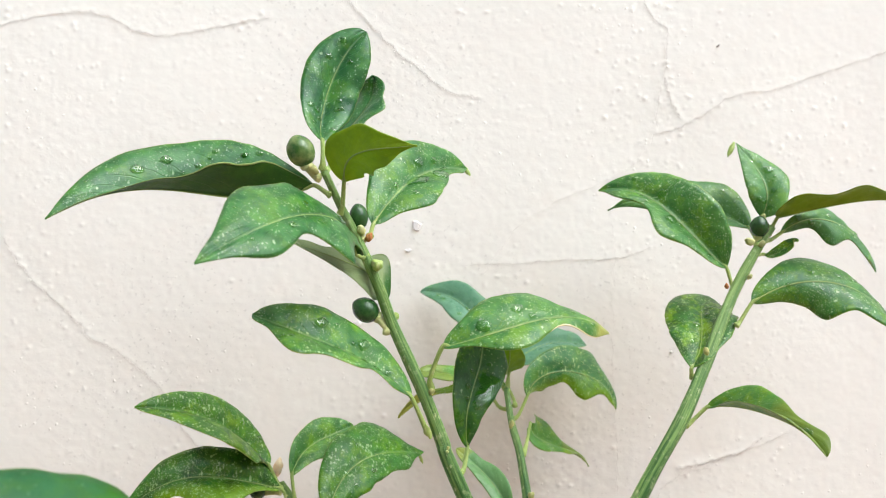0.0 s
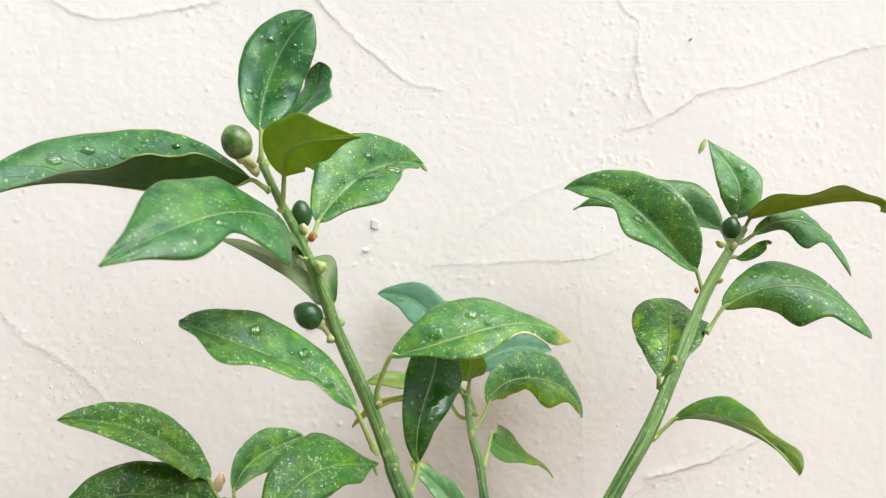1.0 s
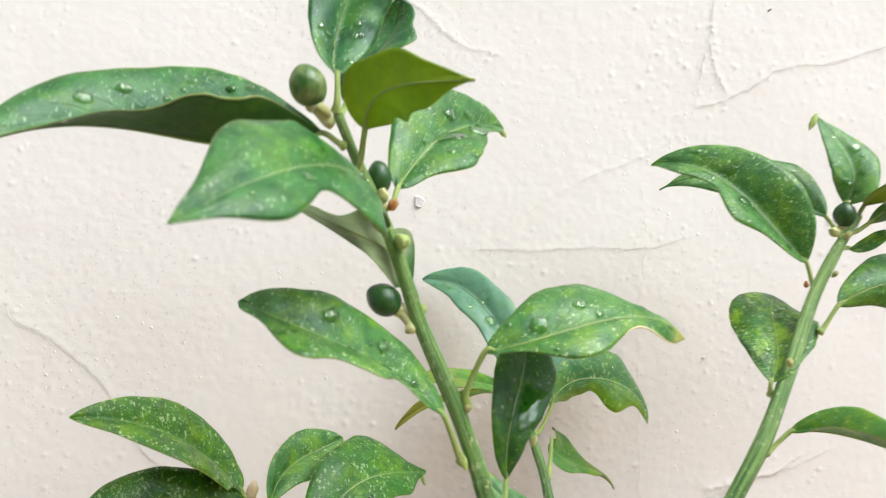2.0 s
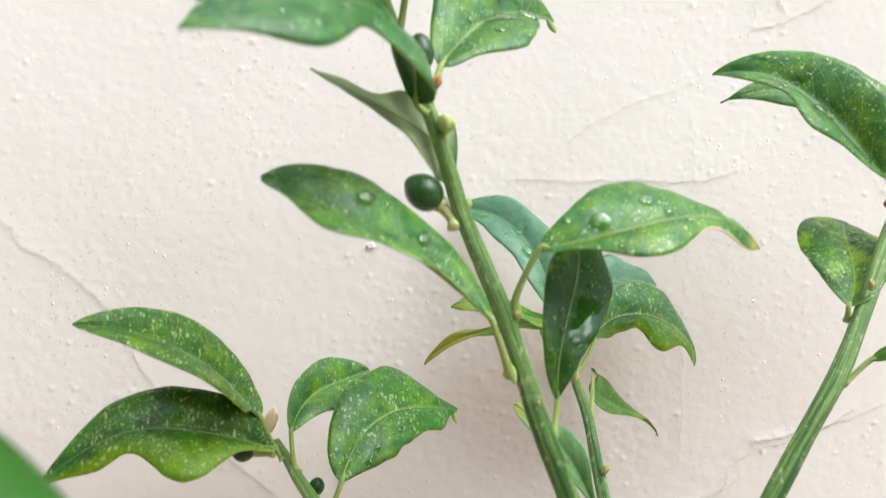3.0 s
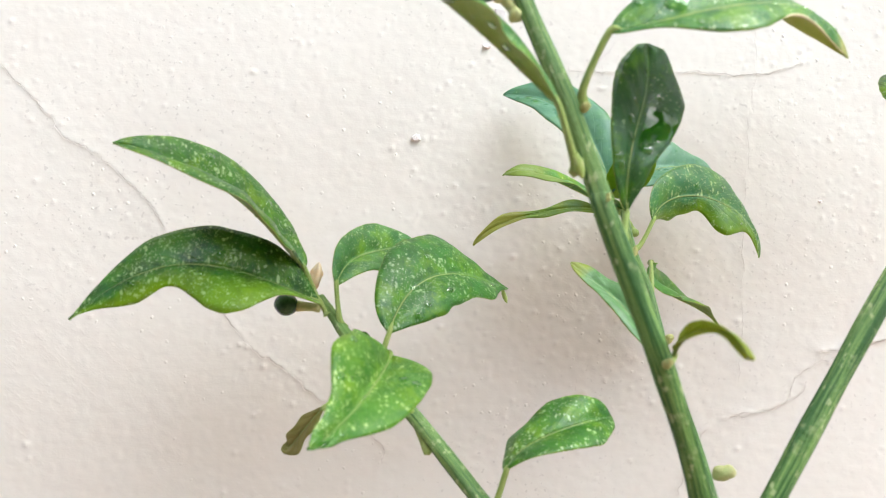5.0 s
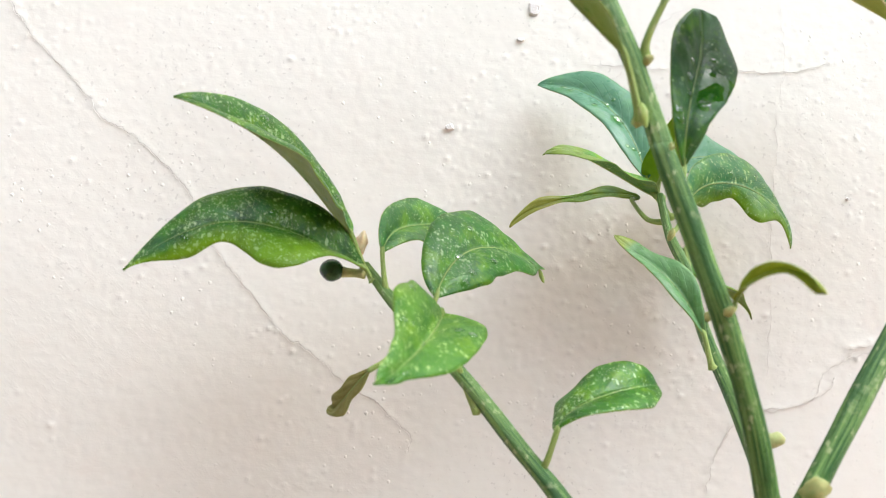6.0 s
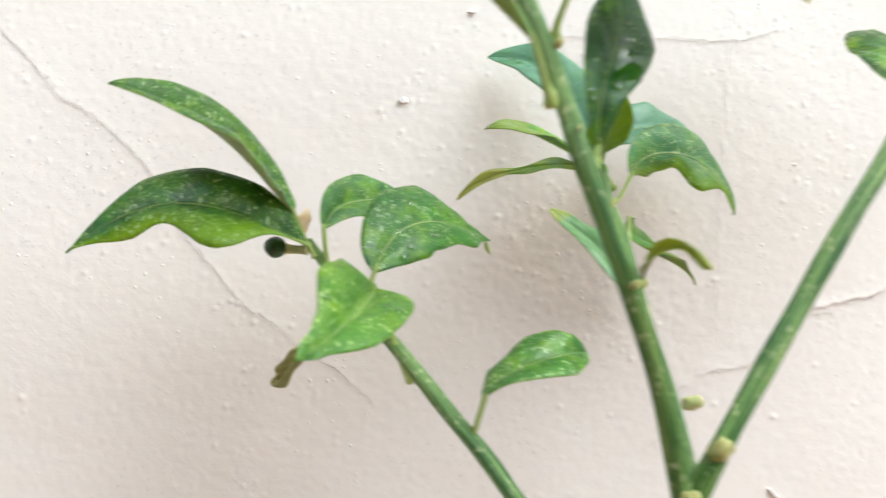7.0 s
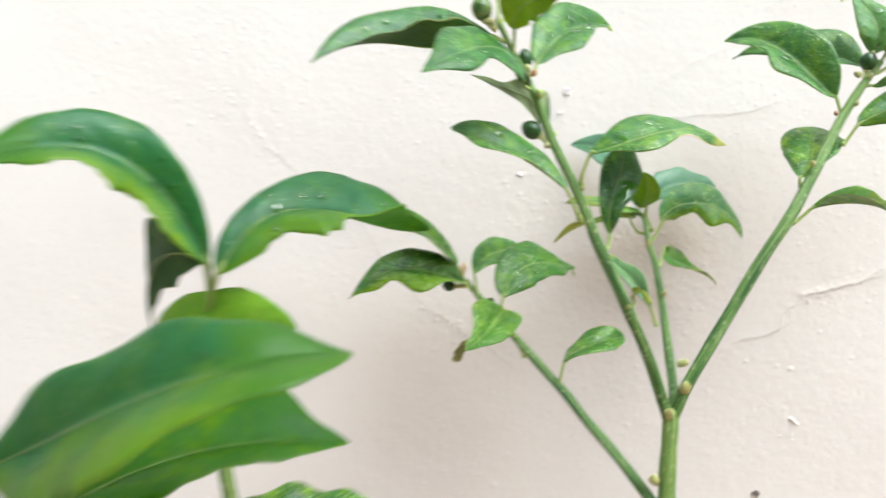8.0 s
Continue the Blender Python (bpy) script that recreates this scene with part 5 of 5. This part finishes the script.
bud((0.0053, 0.2368, 0.5453), (0.3, -0.5, 0.8), 0.0014, NODE, "node", "yellowish leaf node")
bud((0.0117, 0.2355, 0.5405), (0.3, -0.5, 0.8), 0.0007, NODE, "node")
bud((0.0426, 0.3195, 0.5283), (0.1, -0.3, 0.9), 0.0022, NODE, "node", "yellowish leaf node", 0.5)
bud((0.1315, 0.284, 0.6061), (-0.8, -0.3, 0.4), 0.0021, BUD, "bud", "pale yellow withered flower base")
bud((0.1362, 0.284, 0.6052), (0.2, -0.5, 0.6), 0.0016, BUD)
bud((0.1398, 0.2895, 0.616), (0.2, -0.2, 1), 0.0013, BUD)
bud((0.1218, 0.283, 0.5889), (-0.2, -0.3, 0.9), 0.0011, RUST, "scar", "rusty brown stalk scar")
bud((0.107, 0.2665, 0.5661), (-0.5, -0.5, 0.8), 0.0016, NODE, "node")
bud((0.1295, 0.28, 0.5926), (0.5, -0.5, 0.8), 0.0012, NODE, "node")
bud((-0.03, 0.2345, 0.6286), (-0.7, -0.3, 0.6), 0.0017, NODE)
bud((0.1277, 0.2915, 0.6432), (-0.45, -0.1, -0.9), 0.0030, PETIOLE, "leaf_tip", "curled olive leaf tip", 0.35)
bud((0.0035, 0.3265, 0.5127), (0.35, -0.1, -0.9), 0.0022, PETIOLE, "leaf_tip", "curled olive leaf tip", 0.32)
bud((0.0216, 0.2865, 0.6342), (0.5, -0.1, -0.8), 0.0022, PETIOLE, "leaf_tip", "curled olive leaf tip", 0.4)
bud((0.0516, 0.2661, 0.4767), (0.7, -0.3, 0.3), 0.0028, BUD, "bud", "pale yellow bud beside the fork")
bud((0.0486, 0.2415, 0.4717), (0.4, -0.6, 0.6), 0.0034, NODE, "node", "corky yellow-brown node at the fork")
bud((0.0419, 0.24, 0.4606), (0, -0.6, 0.8), 0.0030, NODE, "node", "corky ring where the branches part")
bud((0.0357, 0.241, 0.4309), (-0.3, -0.6, 0.8), 0.0030, NODE, "node")
bud((0.0054, 0.2345, 0.546), (-0.35, -0.2, 0.9), 0.0024, PETIOLE, "node", "green leaf base", 0.42)
bud((0.0114, 0.234, 0.5398), (0, -1, 0.4), 0.0007, BUD)
bud((0.0246, 0.233, 0.5081), (0.5, -0.5, 0.5), 0.0013, NODE, "node")
bud((0.0478, 0.299, 0.5044), (0.4, -0.6, 0.8), 0.0018, NODE, "node")
bud((0.0066, 0.2375, 0.5580), (0.3, -0.6, 0.5), 0.0013, NODE, "node", "yellowish leaf node")
bud((-0.0106, 0.2385, 0.5985), (0.4, -0.5, 0.3), 0.0021, PETIOLE, "node", "olive swelling at a leaf base", 0.9)
